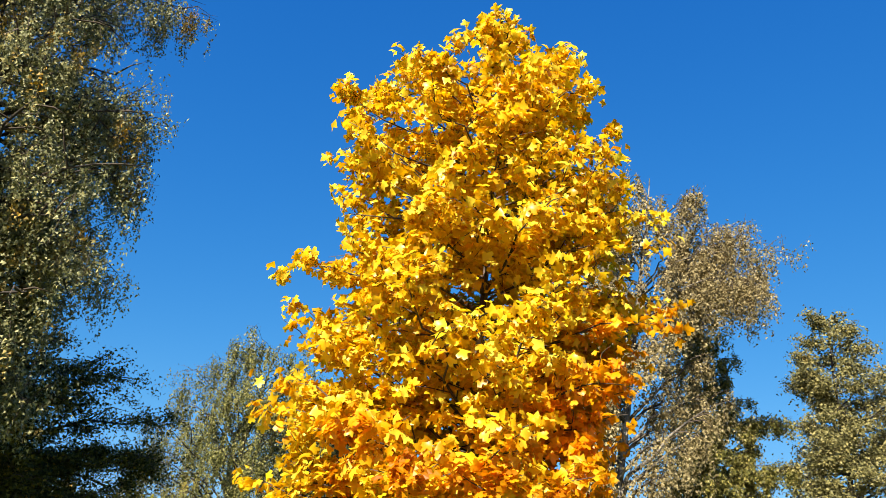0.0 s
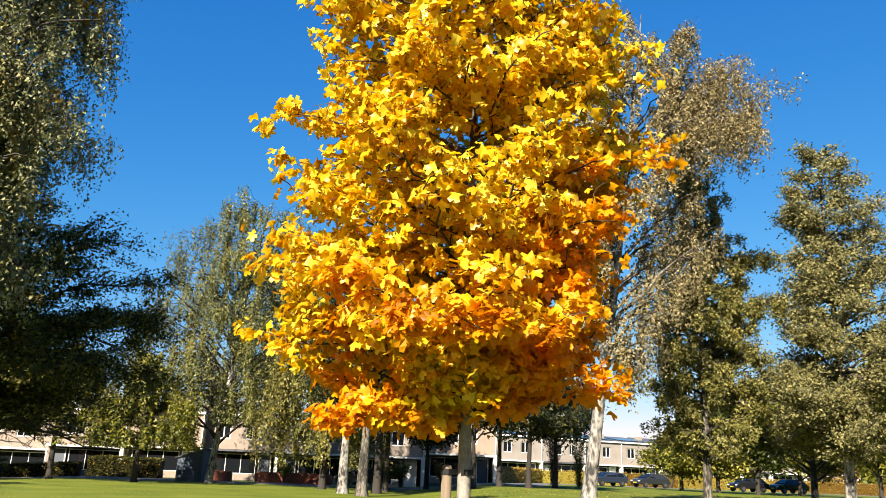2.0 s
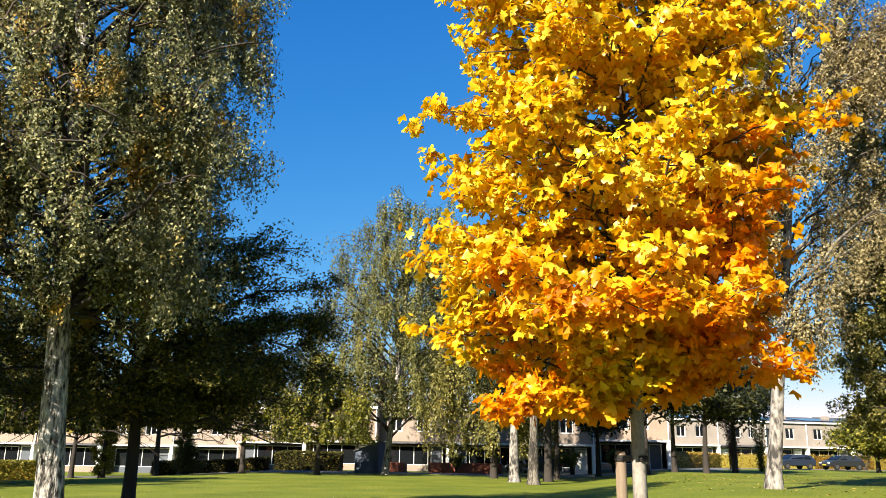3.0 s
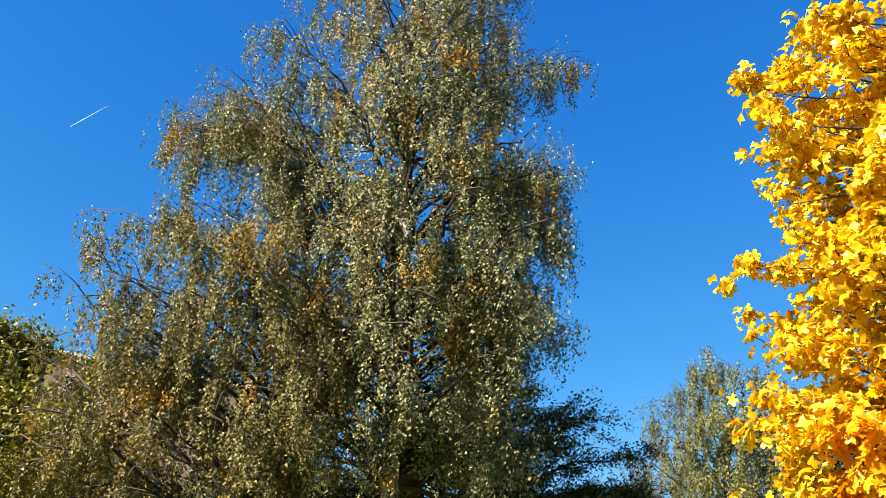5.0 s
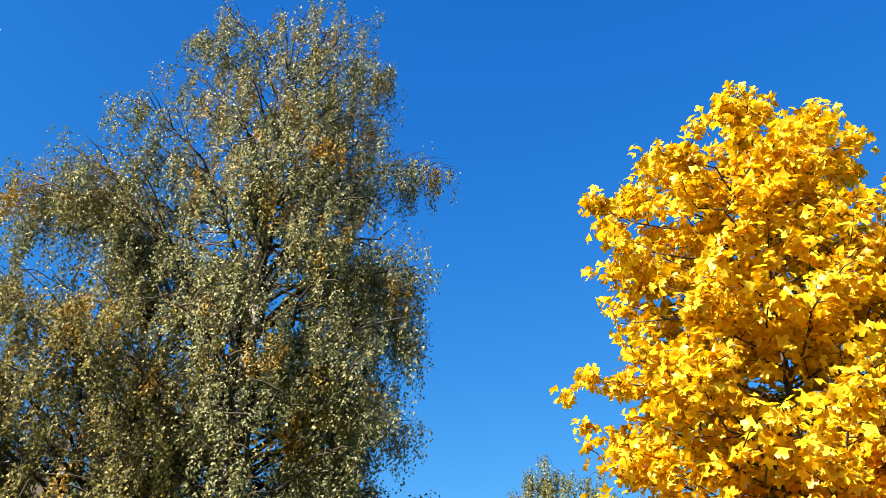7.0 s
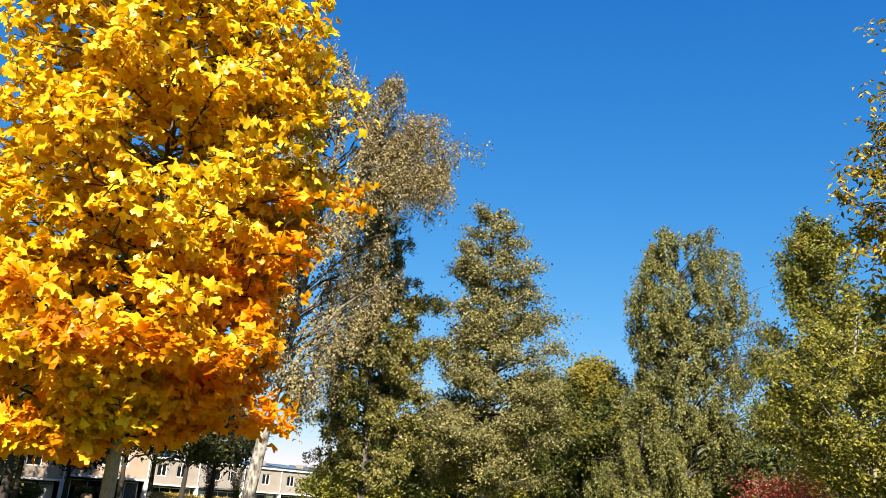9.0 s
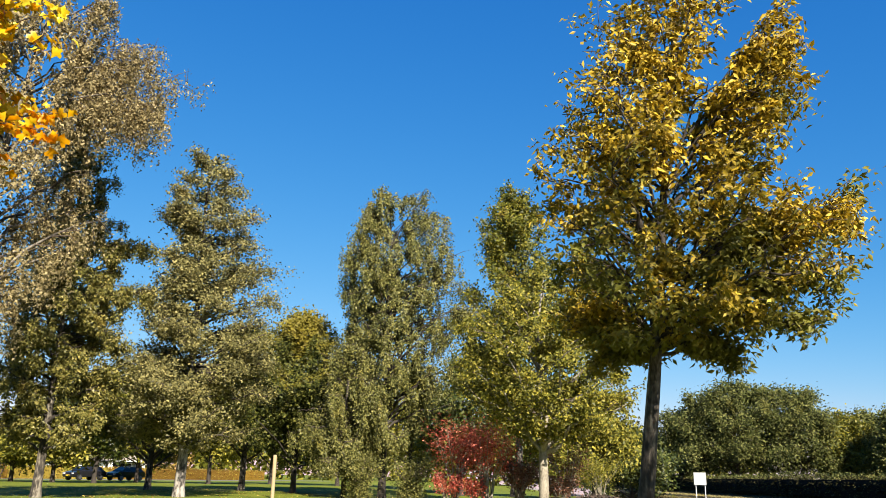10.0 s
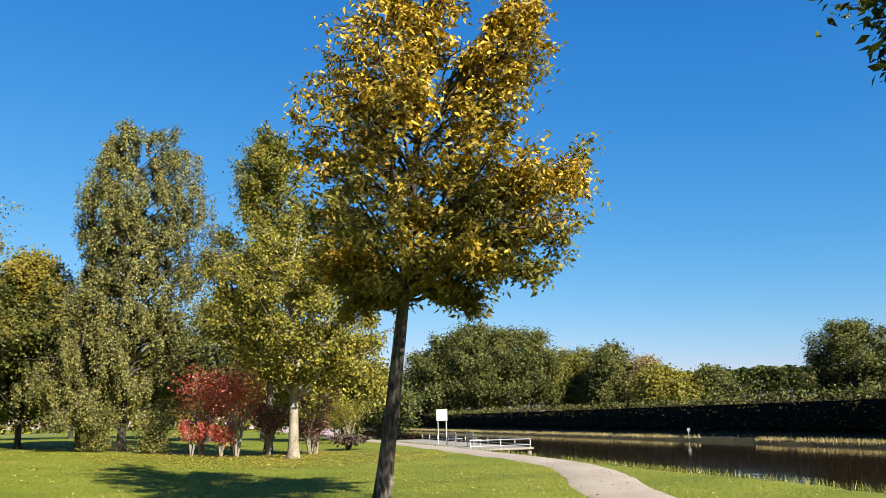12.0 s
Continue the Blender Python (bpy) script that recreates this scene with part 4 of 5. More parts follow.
# the last two maples are added to shade the box hedge
for k, (az, d, h, r) in enumerate(((-58, 46, 11, 5.5), (-52, 46, 9, 5.4), (-46, 40, 9.5, 5.2), (-40.5, 42, 9, 5.4), (-36, 55, 10.2, 6.2), (-29.5, 60, 9.8, 6.2), (-24, 60, 9.4, 5.6), (-19.0, 58, 9.0, 4.6), (-34.5, 68, 9.5, 5.4), (-28.0, 69, 9.0, 5.0))):
    tree("park_maple", polar(az, d), h, sized(OVAL, r), 0.2, BARK_DARK, (HAWTHORN_LEAF, HAWTHORN_LEAF, DARK_LEAF)[k % 3] if az < -22 else (YELLOW_GREEN_LEAF, OLIVE_LEAF)[k % 2], "shady park maple before the terraced houses", seed=80 + k, limbs=36, leaves=18000, leaf=0.2, inside=0.3, clear=0.26, rise=0.3, droop=0.45, low=3.7 if -37 < az < -20 else 2.2, strand_n=900, strand=2.6, hang=0.8, lump=0.4, group="maples before the houses")
# across the canal
for k, (az, d, h, r, m) in enumerate(((60.8, 172, 15, 6, BANK_LEAF), (62.2, 168, 18, 7, BANK_LEAF), (64.2, 165, 20.5, 7.5, BANK_LEAF), (66.3, 165, 19, 7, BANK_LEAF), (68.2, 165, 18.5, 7, BANK_LEAF), (70.4, 168, 13, 5, OLIVE_LEAF), (72.0, 172, 13.5, 5, BANK_LEAF), (73.8, 160, 13.5, 4.5, BANK_LEAF), (76.0, 160, 10.5, 4, PALE_BIRCH_LEAF), (77.0, 150, 8, 4.5, YELLOW_GREEN_LEAF), (78.6, 150, 6.4, 4.0, YELLOW_GREEN_LEAF), (80.2, 150, 7.5, 4, BANK_LEAF), (88.9, 86, 8.7, 4.2, BANK_LEAF))):
    tree("bank_tree", polar(az, d), h * (0.94 if az < 70 else 1), [(0, 0), (0.05, r * 0.8), (0.3, r), (0.65, r), (0.88, r * 0.75), (1, r * 0.4)], 0.3, BARK_DARK, m, "full leaved tree beyond the canal hedge", seed=100 + k, limbs=40, loose=1.8, fan_len=0.6, clump=0.6, leaves=16000 if d > 100 else 40000, leaf=0.42 if d > 100 else 0.19, lump=0.15, even=0.8, clear=0.06, group="trees across the canal")


def woods(name, az0, az1, d, h, count, leaf, material, label, seed):
    rng = np.random.default_rng(seed)
    u = rng.uniform(0, 1, count)
    crowns = np.array([0.6 * noise.noise(Vector((w * 0.3, seed, 0))) + 0.4 * noise.noise(Vector((w * 1.7, seed, 5))) for w in u * (az1 - az0)])
    top = h * (0.85 + 0.2 * crowns)
    z = top * rng.uniform(0, 1, count) ** 0.6
    dd = d + rng.uniform(-6, 6, count) + 4 * crowns
    a = np.radians(az0 + u * (az1 - az0))
    P = np.stack([dd * np.sin(a), dd * np.cos(a), z], 1)
    ob = new(name, scatter(name, SMALL, SMALL_F, P, turns_of(rng, count), leaf * rng.uniform(0.7, 1.4, count), material))
    return tagged(ob, label, "woods", kind="stuff")


woods("far_woods", 69, 97, 420, 25, 40000, 1.6, DARK_LEAF, "distant wooded skyline beyond the fields", 201)
woods("far_woods", -85, 3, 108, 9.5, 26000, 0.65, DARK_LEAF, "dark woods behind the terraced houses", 204)
woods("far_woods", 2, 30, 230, 13.5, 18000, 1.15, WOODS_LEAF, "distant autumn woods behind the houses", 202)
woods("far_woods", 28, 66, 190, 13, 24000, 1.1, OLIVE_LEAF, "distant olive woods behind the park", 203)

# added out of view: these block the bright horizon behind the camera
woods("far_woods", 105, 190, 95, 13, 9000, 1.5, DARK_LEAF, "unseen woods added to the right and behind the camera", 205)
woods("far_woods", 185, 236, 160, 16, 9000, 2.0, DARK_LEAF, "distant unseen woods added behind the camera", 206)
woods("far_woods", 232, 292, 85, 11, 9000, 1.4, DARK_LEAF, "unseen dark woods added to the left and behind the camera", 207)


# ---- hedges ----
def hedge(name, line, width, height, leaf, count, material, label, seed, ragged=0.1, under=None, crest=None):
    """A clipped hedge along a line: a leafy body with loose leaves over it."""
    rng = np.random.default_rng(seed)
    root = thing(name, (line[0][0], line[0][1], lie(*line[0])), label, "hedge")
    o = np.array(root.location)
    segs = [(np.array(a), np.array(b)) for a, b in zip(line[:-1], line[1:])]
    total = sum(np.linalg.norm(b - a) for a, b in segs)
    leaves, turns = [], []
    v, f = [], []
    for a, b in segs:
        ln = np.linalg.norm(b - a)
        d = (b - a) / ln
        n = np.array([d[1], -d[0]])
        k = max(2, int(count * ln / total))
        u = rng.uniform(0, ln, k)
        face = rng.uniform(0, 2 * height + width, k)
        off = np.where(face < height, width / 2, np.where(face < height + width, width / 2 - (face - height), -width / 2))
        z = np.where(face < height, face, np.where(face < height + width, height, 2 * height + width - face))
        z = z * (1 + ragged * np.array([noise.noise(Vector((w * 0.35, seed, 0))) for w in u])) + rng.normal(0, ragged * 0.35, k)
        off = off + rng.normal(0, 0.07, k)
        xy = a + d * u[:, None] + n * off[:, None]
        g = np.array([lie(x, y) for x, y in xy])
        leaves.append(np.column_stack([xy, g + z]) - o)
        steps = max(1, int(ln / 6))
        for i in range(steps):
            base = len(v)
            for w in (i / steps, (i + 1) / steps):
                p = a + d * ln * w
                for s, zz in ((-0.9, -0.1), (-0.88, height * 0.93), (0.88, height * 0.93), (0.9, -0.1)):
                    q = p + n * s * width / 2
                    v.append((q[0] - o[0], q[1] - o[1], lie(*p) + zz - o[2]))
            f += [(base + j, base + (j + 1) % 4, base + 4 + (j + 1) % 4, base + 4 + j) for j in range(4)] + [(base + 3, base + 2, base + 1, base), (base + 4, base + 5, base + 6, base + 7)]
    P = np.concatenate(leaves)
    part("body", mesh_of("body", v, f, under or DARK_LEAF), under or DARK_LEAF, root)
    part("foliage", scatter("foliage", SMALL, SMALL_F, P, turns_of(rng, len(P), 0.1), leaf * rng.uniform(0.7, 1.4, len(P)), material), material, root, kind="stuff")
    if crest:
        # loose shoots that stand out of the top, in a lighter colour for its sunlight
        pick = P[P[:, 2] > np.percentile(P[:, 2], 55)]
        pick = pick[rng.integers(0, len(pick), count // 4)] + np.column_stack([rng.normal(0, 0.4, (count // 4, 2)), np.abs(rng.normal(0, 0.28, count // 4))])
        part("shoots", scatter("shoots", SMALL, SMALL_F, pick, turns_of(rng, len(pick), -0.6), leaf * 0.9 * rng.uniform(0.7, 1.4, len(pick)), crest), crest, root, "olive shoots coloured as a sunlit hedge top", kind="stuff")
    return root


hedge("hedge", [on_bank(-90, 29.5), on_bank(0, 29), on_bank(60, 29), on_bank(150, 29.5), on_bank(230, 30)], 4.0, 1.9, 0.24, 50000, FAR_SHADE_LEAF, "tall dark hedge along the far canal bank", 301, 0.3, under=HEDGE_CORE, crest=BANK_LEAF)
hedge("beech_hedge", [polar(-46.5, 63), polar(-36.5, 63.5)], 1.0, 1.25, 0.12, 15000, YELLOW_GREEN_LEAF, "low yellow green beech hedge along the street", 302, under=BEECH_LEAF)
hedge("beech_hedge", [(5, 76), (13, 95), (24, 99), (45, 108), (75, 118)], 1.0, 1.5, 0.16, 18000, BEECH_LEAF, "rust brown beech hedge behind parked cars", 303, under=BEECH_LEAF)
# dark leaf and core put tree shade into this hedge's colour
hedge("box_hedge", [(-37.5, 66), (-27.5, 66.8)], 1.2, 1.1, 0.13, 8000, HAWTHORN_LEAF, "low dark clipped hedge before a front door", 304, under=HEDGE_CORE)
hedge("box_hedge", [(-26.5, 66.5), (-21, 67)], 1.6, 1.5, 0.15, 6000, HAWTHORN_LEAF, "loose dark shrubbery before the houses", 305, under=HEDGE_CORE)


# ---- houses ----
def terraced_house(m, width, seed, warm=False, roof_tilt=False):
    """A two-storey terraced house; its front lies along x, its depth along y."""
    rng = random.Random(seed)
    root = thing("terraced_house", (0, 0, 0), "two-storey terraced house of grey beige brick with white frames" if roof_tilt else "two-storey terraced house of beige brick with white frames" if not warm else "two-storey terraced house of warm brick with white frames", "house", "terraced houses")
    brick = FACADE_GREY if roof_tilt else FACADE_WARM if warm else FACADE
    w, D, Z1, Z2 = width, 9.0, 2.62, 5.45
    wins = [(0.9, 2.1), (3.4, 4.6)] if rng.random() < 0.7 else [(1.4, 3.0), (4.0, 4.7)]
    lo, hi = 3.5, 4.85
    bm = bmesh.new()
    xs = [0.0] + [x for pair in wins for x in pair] + [w]
    for i in range(0, len(xs), 2):
        box(bm, (xs[i], 0, Z1), (xs[i + 1], 0.3, Z2))
    for a, b in wins:
        box(bm, (a, 0.001, Z1), (b, 0.299, lo))
        box(bm, (a, 0.001, hi), (b, 0.299, Z2))
    box(bm, (0, 0.3, -1.2), (0.22, D, Z2))
    box(bm, (w - 0.22, 0.3, -1.2), (w, D, Z2))
    box(bm, (0.22, D - 0.3, -1.2), (w - 0.22, D, Z2))
    part("wall", bm, brick, root)
    part("floor_slab", boxed((0.22, 0.32, Z1 - 0.1), (w - 0.22, D - 0.3, Z1 + 0.1)), INTERIOR, root)
    part("ground_floor", boxed((0.22, 0.3, -1.2), (w - 0.22, D - 0.3, 0.02)), INTERIOR, root)
    if roof_tilt:
        bm = boxed((0, -0.25, Z2), (w, D + 0.2, Z2 + 0.22))
        for vert in bm.verts:
            if vert.co.y > 1 and vert.co.z > Z2 + 0.1:
                vert.co.z += 1.1
        roof = part("roof", bm, ROOF, root)
        pan = part("solar_panel", boxed((0.6, 1.0, 0), (w - 0.8, 5.2, 0.06), 0.01), SOLAR, root, "dark blue solar panel")
        pan.matrix_basis = pose(0, 0, Z2 + 0.3, 6.6)
    else:
        roof = part("roof", boxed((0, -0.2, Z2 + 0.22), (w, D + 0.2, Z2 + 0.42)), ROOF, root)
    part("fascia", boxed((0, -0.26, Z2), (w, -0.03, Z2 + 0.218), 0.02), WHITE, root, "white roof edge board")
    part("chimney", boxed((w - 1.0, 4.0, Z2 + 0.3), (w - 0.2, 4.8, Z2 + 1.25), 0.03), brick, root)
    part("beam", boxed((0, -0.35, Z1 - 0.2), (w, 0.32, Z1 - 0.02), 0.02), WHITE if rng.random() < 0.75 else ROOF, root, "painted storey beam")
    for a, b in wins:
        window(root, a, b, lo, hi, 0.1)
    # the glazed ground floor set back under the beam
    door_x = w - 1.7 if rng.random() < 0.5 else 0.5
    part("door", boxed((door_x, 0.5, 0.02), (door_x + 0.95, 0.56, 2.15), 0.015), DARK_DOOR if rng.random() < 0.7 else WHITE, root)
    part("door_frame", frame_bm(door_x - 0.08, door_x + 1.03, 0.02, 2.3, 0.46, 0.6, 0.08), WHITE, root)
    a, b = (1.75, w - 0.5) if door_x < 1 else (0.5, w - 2.0)
    window(root, a, b, 0.55, 2.25, 0.5, 2)
    bm = boxed((a, 0.45, 0.0), (b, 0.65, 0.55))
    part("parapet", bm, DARK_DOOR if rng.random() < 0.6 else brick, root)
    part("column", boxed((w - 0.32, -0.3, -1.0), (w - 0.02, 0.3, Z1 - 0.2), 0.02), WHITE, root)
    pipe = Tubes()
    pipe.add([(w - 0.12, -0.09, -0.8), (w - 0.12, -0.09, 2.6), (w - 0.12, -0.09, Z2)], [0.055] * 3, 8)
    part("downpipe", pipe.mesh("downpipe", WHITE), WHITE, root, "white downpipe")
    root.matrix_basis = m
    return root


def frame_bm(x0, x1, z0, z1, y0, y1, t, bars=0):
    bm = bmesh.new()
    box(bm, (x0, y0, z0), (x0 + t, y1, z1))
    box(bm, (x1 - t, y0, z0), (x1, y1, z1))
    box(bm, (x0 + t, y0, z0), (x1 - t, y1, z0 + t))
    box(bm, (x0 + t, y0, z1 - t), (x1 - t, y1, z1))
    for i in range(bars):
        x = x0 + (x1 - x0) * (i + 1) / (bars + 1)
        box(bm, (x - t / 2, y0 + 0.005, z0 + t), (x + t / 2, y1 - 0.005, z1 - t))
    return bm


def window(root, x0, x1, z0, z1, y, bars=1):
    win = part("window", frame_bm(x0, x1, z0, z1, y, y + 0.09, 0.09 if bars == 1 else 0.06, bars), WHITE, root)
    pane = part("pane", boxed((x0 + 0.07, y + 0.04, z0 + 0.07), (x1 - 0.07, y + 0.052, z1 - 0.07)), GLASS, win, "dark glass pane")
    if bars == 1:
        part("curtain", boxed((x0 + 0.1, y + 0.35, z0), (x0 + 0.1 + (x1 - x0) * 0.3, y + 0.4, z1)), WHITE, win, "pale curtain")


def row_of_houses(a, b, count, seed, tilt):
    d = Vector(b) - Vector(a)
    turn = math.degrees(math.atan2(d.y, d.x))
    for i in range(count):
        p = Vector(a) + d * (i / count)
        mid = Vector(a) + d * ((i + 0.5) / count)
        setback = 1.2 * ((i // 2) % 2)
        m = Matrix.Translation((p.x, p.y, lie(mid.x, mid.y - 2))) @ pose(0, 0, 0, 0, 0, turn) @ Matrix.Translation((0, setback, 0))
        terraced_house(m, d.length / count, seed + i, i % 4 == 1, tilt)


row_of_houses((-84, 66.5), (6.5, 74.5), 14, 400, False)
row_of_houses((9, 103), (57, 121), 8, 430, True)


# ---- street ----
ribbon("road", [(-95, 12), (-62, 34), (-46, 50), (-36, 60), (-20, 65), (0, 67.5), (8, 74), (16, 92), (40, 101), (90, 120)], 4.0, 0.05, ASPHALT, "pale asphalt street before the houses", "road")


def car(at, turn, body_mat, label, seed=0, estate=False):
    root = thing("car", (0, 0, 0), label, "car", "parked cars")
    L, W = 4.3, 0.86
    top = 1.48
    back = -2.0 if estate else -1.75
    side = [(-2.15, 0.35), (-2.15, 0.75), (back - 0.12, 0.95), (back + 0.35, top - 0.08), (-0.9, top), (0.35, top - 0.03), (1.15, 0.98), (2.0, 0.82), (2.15, 0.6), (2.12, 0.33)]
    v, f = [], []
    n = len(side)
    for s, inset in ((-1, 0.0), (1, 0.0)):
        for x, z in side:
            tuck = 0.17 * step((z - 0.92) / 0.5)
            v.append((x, s * (W - tuck - (0.06 if z < 0.5 else 0)), z))
    f = [tuple(range(n)), tuple(range(2 * n - 1, n - 1, -1))] + [(i, n + i, n + (i + 1) % n, (i + 1) % n) for i in range(n)]
    bm = bmesh.new()
    bv = [bm.verts.new(p) for p in v]
    for q in f:
        bm.faces.new([bv[i] for i in q])
    bmesh.ops.recalc_face_normals(bm, faces=bm.faces)
    bmesh.ops.bevel(bm, geom=list(bm.edges), offset=0.05, segments=2, affect="EDGES")
    part("body", bm, body_mat, root)
    # glass: windscreen, rear window, sides
    for name, pts in (("windscreen", [(0.42, -0.6, top - 0.09), (0.42, 0.6, top - 0.09), (1.1, 0.72, 1.01), (1.1, -0.72, 1.01)]), ("rear_window", [(back + 0.28, -0.6, top - 0.16), (back - 0.07, -0.68, 1.0), (back - 0.07, 0.68, 1.0), (back + 0.28, 0.6, top - 0.16)])):
        bm = bmesh.new()
        bm.faces.new([bm.verts.new(p) for p in pts])
        bmesh.ops.recalc_face_normals(bm, faces=bm.faces)
        r = bmesh.ops.extrude_face_region(bm, geom=list(bm.faces))
        bmesh.ops.translate(bm, verts=[e for e in r["geom"] if isinstance(e, bmesh.types.BMVert)], vec=(0.05 if name == "windscreen" else -0.05, 0, 0.04))
        part(name, bm, GLASS, root, "dark glass")
    for s in (-1, 1):
        for x0, x1 in ((-1.6, -0.72), (-0.64, 0.5)):
            q = [(x0, 1.0), (x1 + (0.3 if x1 > 0 else 0), 1.0), (x1 - (0.1 if x1 > 0 else 0), top - 0.13), (x0 + (0.15 if x0 < -1 else 0), top - 0.13)]
            bm = bmesh.new()
            yy = lambda z: s * (W - 0.17 * step((z - 0.92) / 0.5) + 0.012)
            fa = [bm.verts.new((x, yy(z), z)) for x, z in q]
            fb = [bm.verts.new((x, yy(z) - s * 0.03, z)) for x, z in q]
            bm.faces.new(fa)
            bm.faces.new(fb[::-1])
            for i in range(4):
                bm.faces.new((fa[i], fb[i], fb[(i + 1) % 4], fa[(i + 1) % 4]))
            bmesh.ops.recalc_face_normals(bm, faces=bm.faces)
            part("side_window", bm, GLASS, root, "dark glass")
        for x in (-1.35, 1.35):
            bm = bmesh.new()
            bmesh.ops.create_cone(bm, cap_ends=True, segments=20, radius1=0.32, radius2=0.32, depth=0.2)
            bmesh.ops.rotate(bm, verts=bm.verts, matrix=Matrix.Rotation(radians(90), 3, "X"))
            bmesh.ops.translate(bm, verts=bm.verts, vec=(x, s * (W - 0.07), 0.32))
            wheel = part("wheel", bm, RUBBER, root)
            bm = bmesh.new()
            bmesh.ops.create_cone(bm, cap_ends=True, segments=16, radius1=0.2, radius2=0.17, depth=0.05)
            bmesh.ops.rotate(bm, verts=bm.verts, matrix=Matrix.Rotation(radians(90), 3, "X"))
            bmesh.ops.translate(bm, verts=bm.verts, vec=(x, s * (W + 0.04), 0.32))
            part("rim", bm, RIM, wheel, "grey alloy rim")
        part("headlight", boxed((2.0, s * 0.62 - 0.16, 0.62), (2.17, s * 0.62 + 0.16, 0.76), 0.03), LENS, root)
        part("tail_light", boxed((-2.18, s * 0.68 - 0.1, 0.7), (-2.08, s * 0.68 + 0.1, 0.92), 0.02), REDLENS, root)
    for x in (2.16, -2.17):
        part("number_plate", boxed((x - 0.012, -0.26, 0.45), (x + 0.012, 0.26, 0.56)), PLATE, root, "blank yellow plate")
    root.matrix_basis = Matrix.Translation((at[0], at[1], lie(*at) + 0.05)) @ pose(0, 0, 0, 0, 0, turn)
    return root


car(polar(12.5, 93.0), 205, NAVY, "navy estate car parked before a beech hedge", estate=True)
car(polar(15.3, 95.0), 205, GREY_CAR, "dark grey hatchback parked before a beech hedge")
car(polar(21.4, 96.0), 200, BLACK_CAR, "black car parked along the street")
car(polar(23.8, 98.0), 200, BLACK_CAR, "black hatchback parked along the street beyond the lawn")
car(polar(-47.8, 66.0), -70, BLACK_CAR, "black car parked beside a carport")
car(polar(-46.1, 64.0), 118, BLUE, "bright blue hatchback seen from behind on the street")
car(polar(-4.2, 65.0), 190, NAVY, "dark car parked behind birch trunks")


def carport():
    x, y = polar(-49.5, 73)
    root = thing("carport", (x, y, lie(x, y)), "dark open carport with a flat roof", "carport")
    part("roof", boxed((-9, -3, 2.3), (6, 3, 2.55), 0.03), ROOF, root)
    part("gutter", boxed((-9, -3.12, 2.42), (6, -3.0, 2.56)), WHITE, root)
    for px in (-8.8, -4, 1, 5.8):
        for py in (-2.8, 2.8):
            part("post", boxed((px - 0.07, py - 0.07, -0.3), (px + 0.07, py + 0.07, 2.3), 0.01), BARK_DARK, root)
    part("back_wall", boxed((-9, 2.9, -0.3), (6, 3.0, 2.3)), BARK_DARK, root)
    root.rotation_euler = (0, 0, radians(35))


carport()


def shed():
    x, y = polar(-16.2, 66.5)
    root = thing("garden_shed", (x, y, lie(x, y)), "blue grey garden shed before the houses", "shed")
    bm = bmesh.new()
    v = [bm.verts.new(p) for p in ((0.0, -1.2, -0.2), (1.9, -1.2, -0.2), (1.9, 1.2, -0.2), (0.0, 1.2, -0.2), (0.0, -1.2, 1.7), (1.9, -1.2, 2.3), (1.9, 1.2, 2.3), (0.0, 1.2, 1.7))]
    for q in ((0, 1, 5, 4), (1, 2, 6, 5), (2, 3, 7, 6), (3, 0, 4, 7), (4, 5, 6, 7), (3, 2, 1, 0)):
        bm.faces.new([v[i] for i in q])
    part("body", bm, SHED, root)
    bm = boxed((-0.15, -1.35, 1.64), (2.05, 1.35, 1.72))
    for vert in bm.verts:
        vert.co.z += 0.72 * (vert.co.x + 0.15) / 2.2
    part("roof", bm, ROOF, root)
    part("door", boxed((0.75, -1.24, -0.1), (1.6, -1.2, 1.72), 0.01), SHED, root, "slate blue boarded door")


shed()


def planter(x0, x1, y, h):
    root = thing("planter", ((x0 + x1) / 2, y, lie((x0 + x1) / 2, y)), "long rust red planter wall before a terrace", "planter", "rusty planters")
    L = (x1 - x0) / 2
    bm = bmesh.new()
    box(bm, (-L, -0.5, -0.2), (L, -0.42, h), 0.01)
    box(bm, (-L, 0.42, -0.2), (L, 0.5, h), 0.01)
    box(bm, (-L, -0.42, -0.2), (-L + 0.08, 0.42, h), 0.01)
    box(bm, (L - 0.08, -0.42, -0.2), (L, 0.42, h), 0.01)
    part("wall", bm, CORTEN, root)
    part("soil", boxed((-L + 0.08, -0.42, -0.1), (L - 0.08, 0.42, h - 0.12)), SOIL, root)


planter(-13.8, -7.6, 69.0, 0.85)
planter(-18.4, -15.8, 68.6, 0.8)


def back_building():
    x, y = polar(-53.6, 96)
    root = thing("apartment_building", (x, y, lie(x, y)), "pinkish beige apartment block behind the trees", "building")
    part("wall", boxed((-14, -8, -1), (11, 8, 23.6), 0.05), FACADE_WARM, root)
    part("roof", boxed((-14.4, -8.4, 23.6), (11.4, 8.4, 24.0), 0.05), WHITE, root)
    for k in range(6):
        for i in range(5):
            win = part("window", frame_bm(-12.4 + i * 4.6, -10.2 + i * 4.6, 1.6 + k * 3.7, 3.2 + k * 3.7, -8.08, -7.98, 0.1), WHITE, root)
            part("pane", boxed((-12.3 + i * 4.6, -8.03, 1.7 + k * 3.7), (-10.3 + i * 4.6, -8.01, 3.1 + k * 3.7)), GLASS, win)
    root.rotation_euler = (0, 0, radians(55))


back_building()


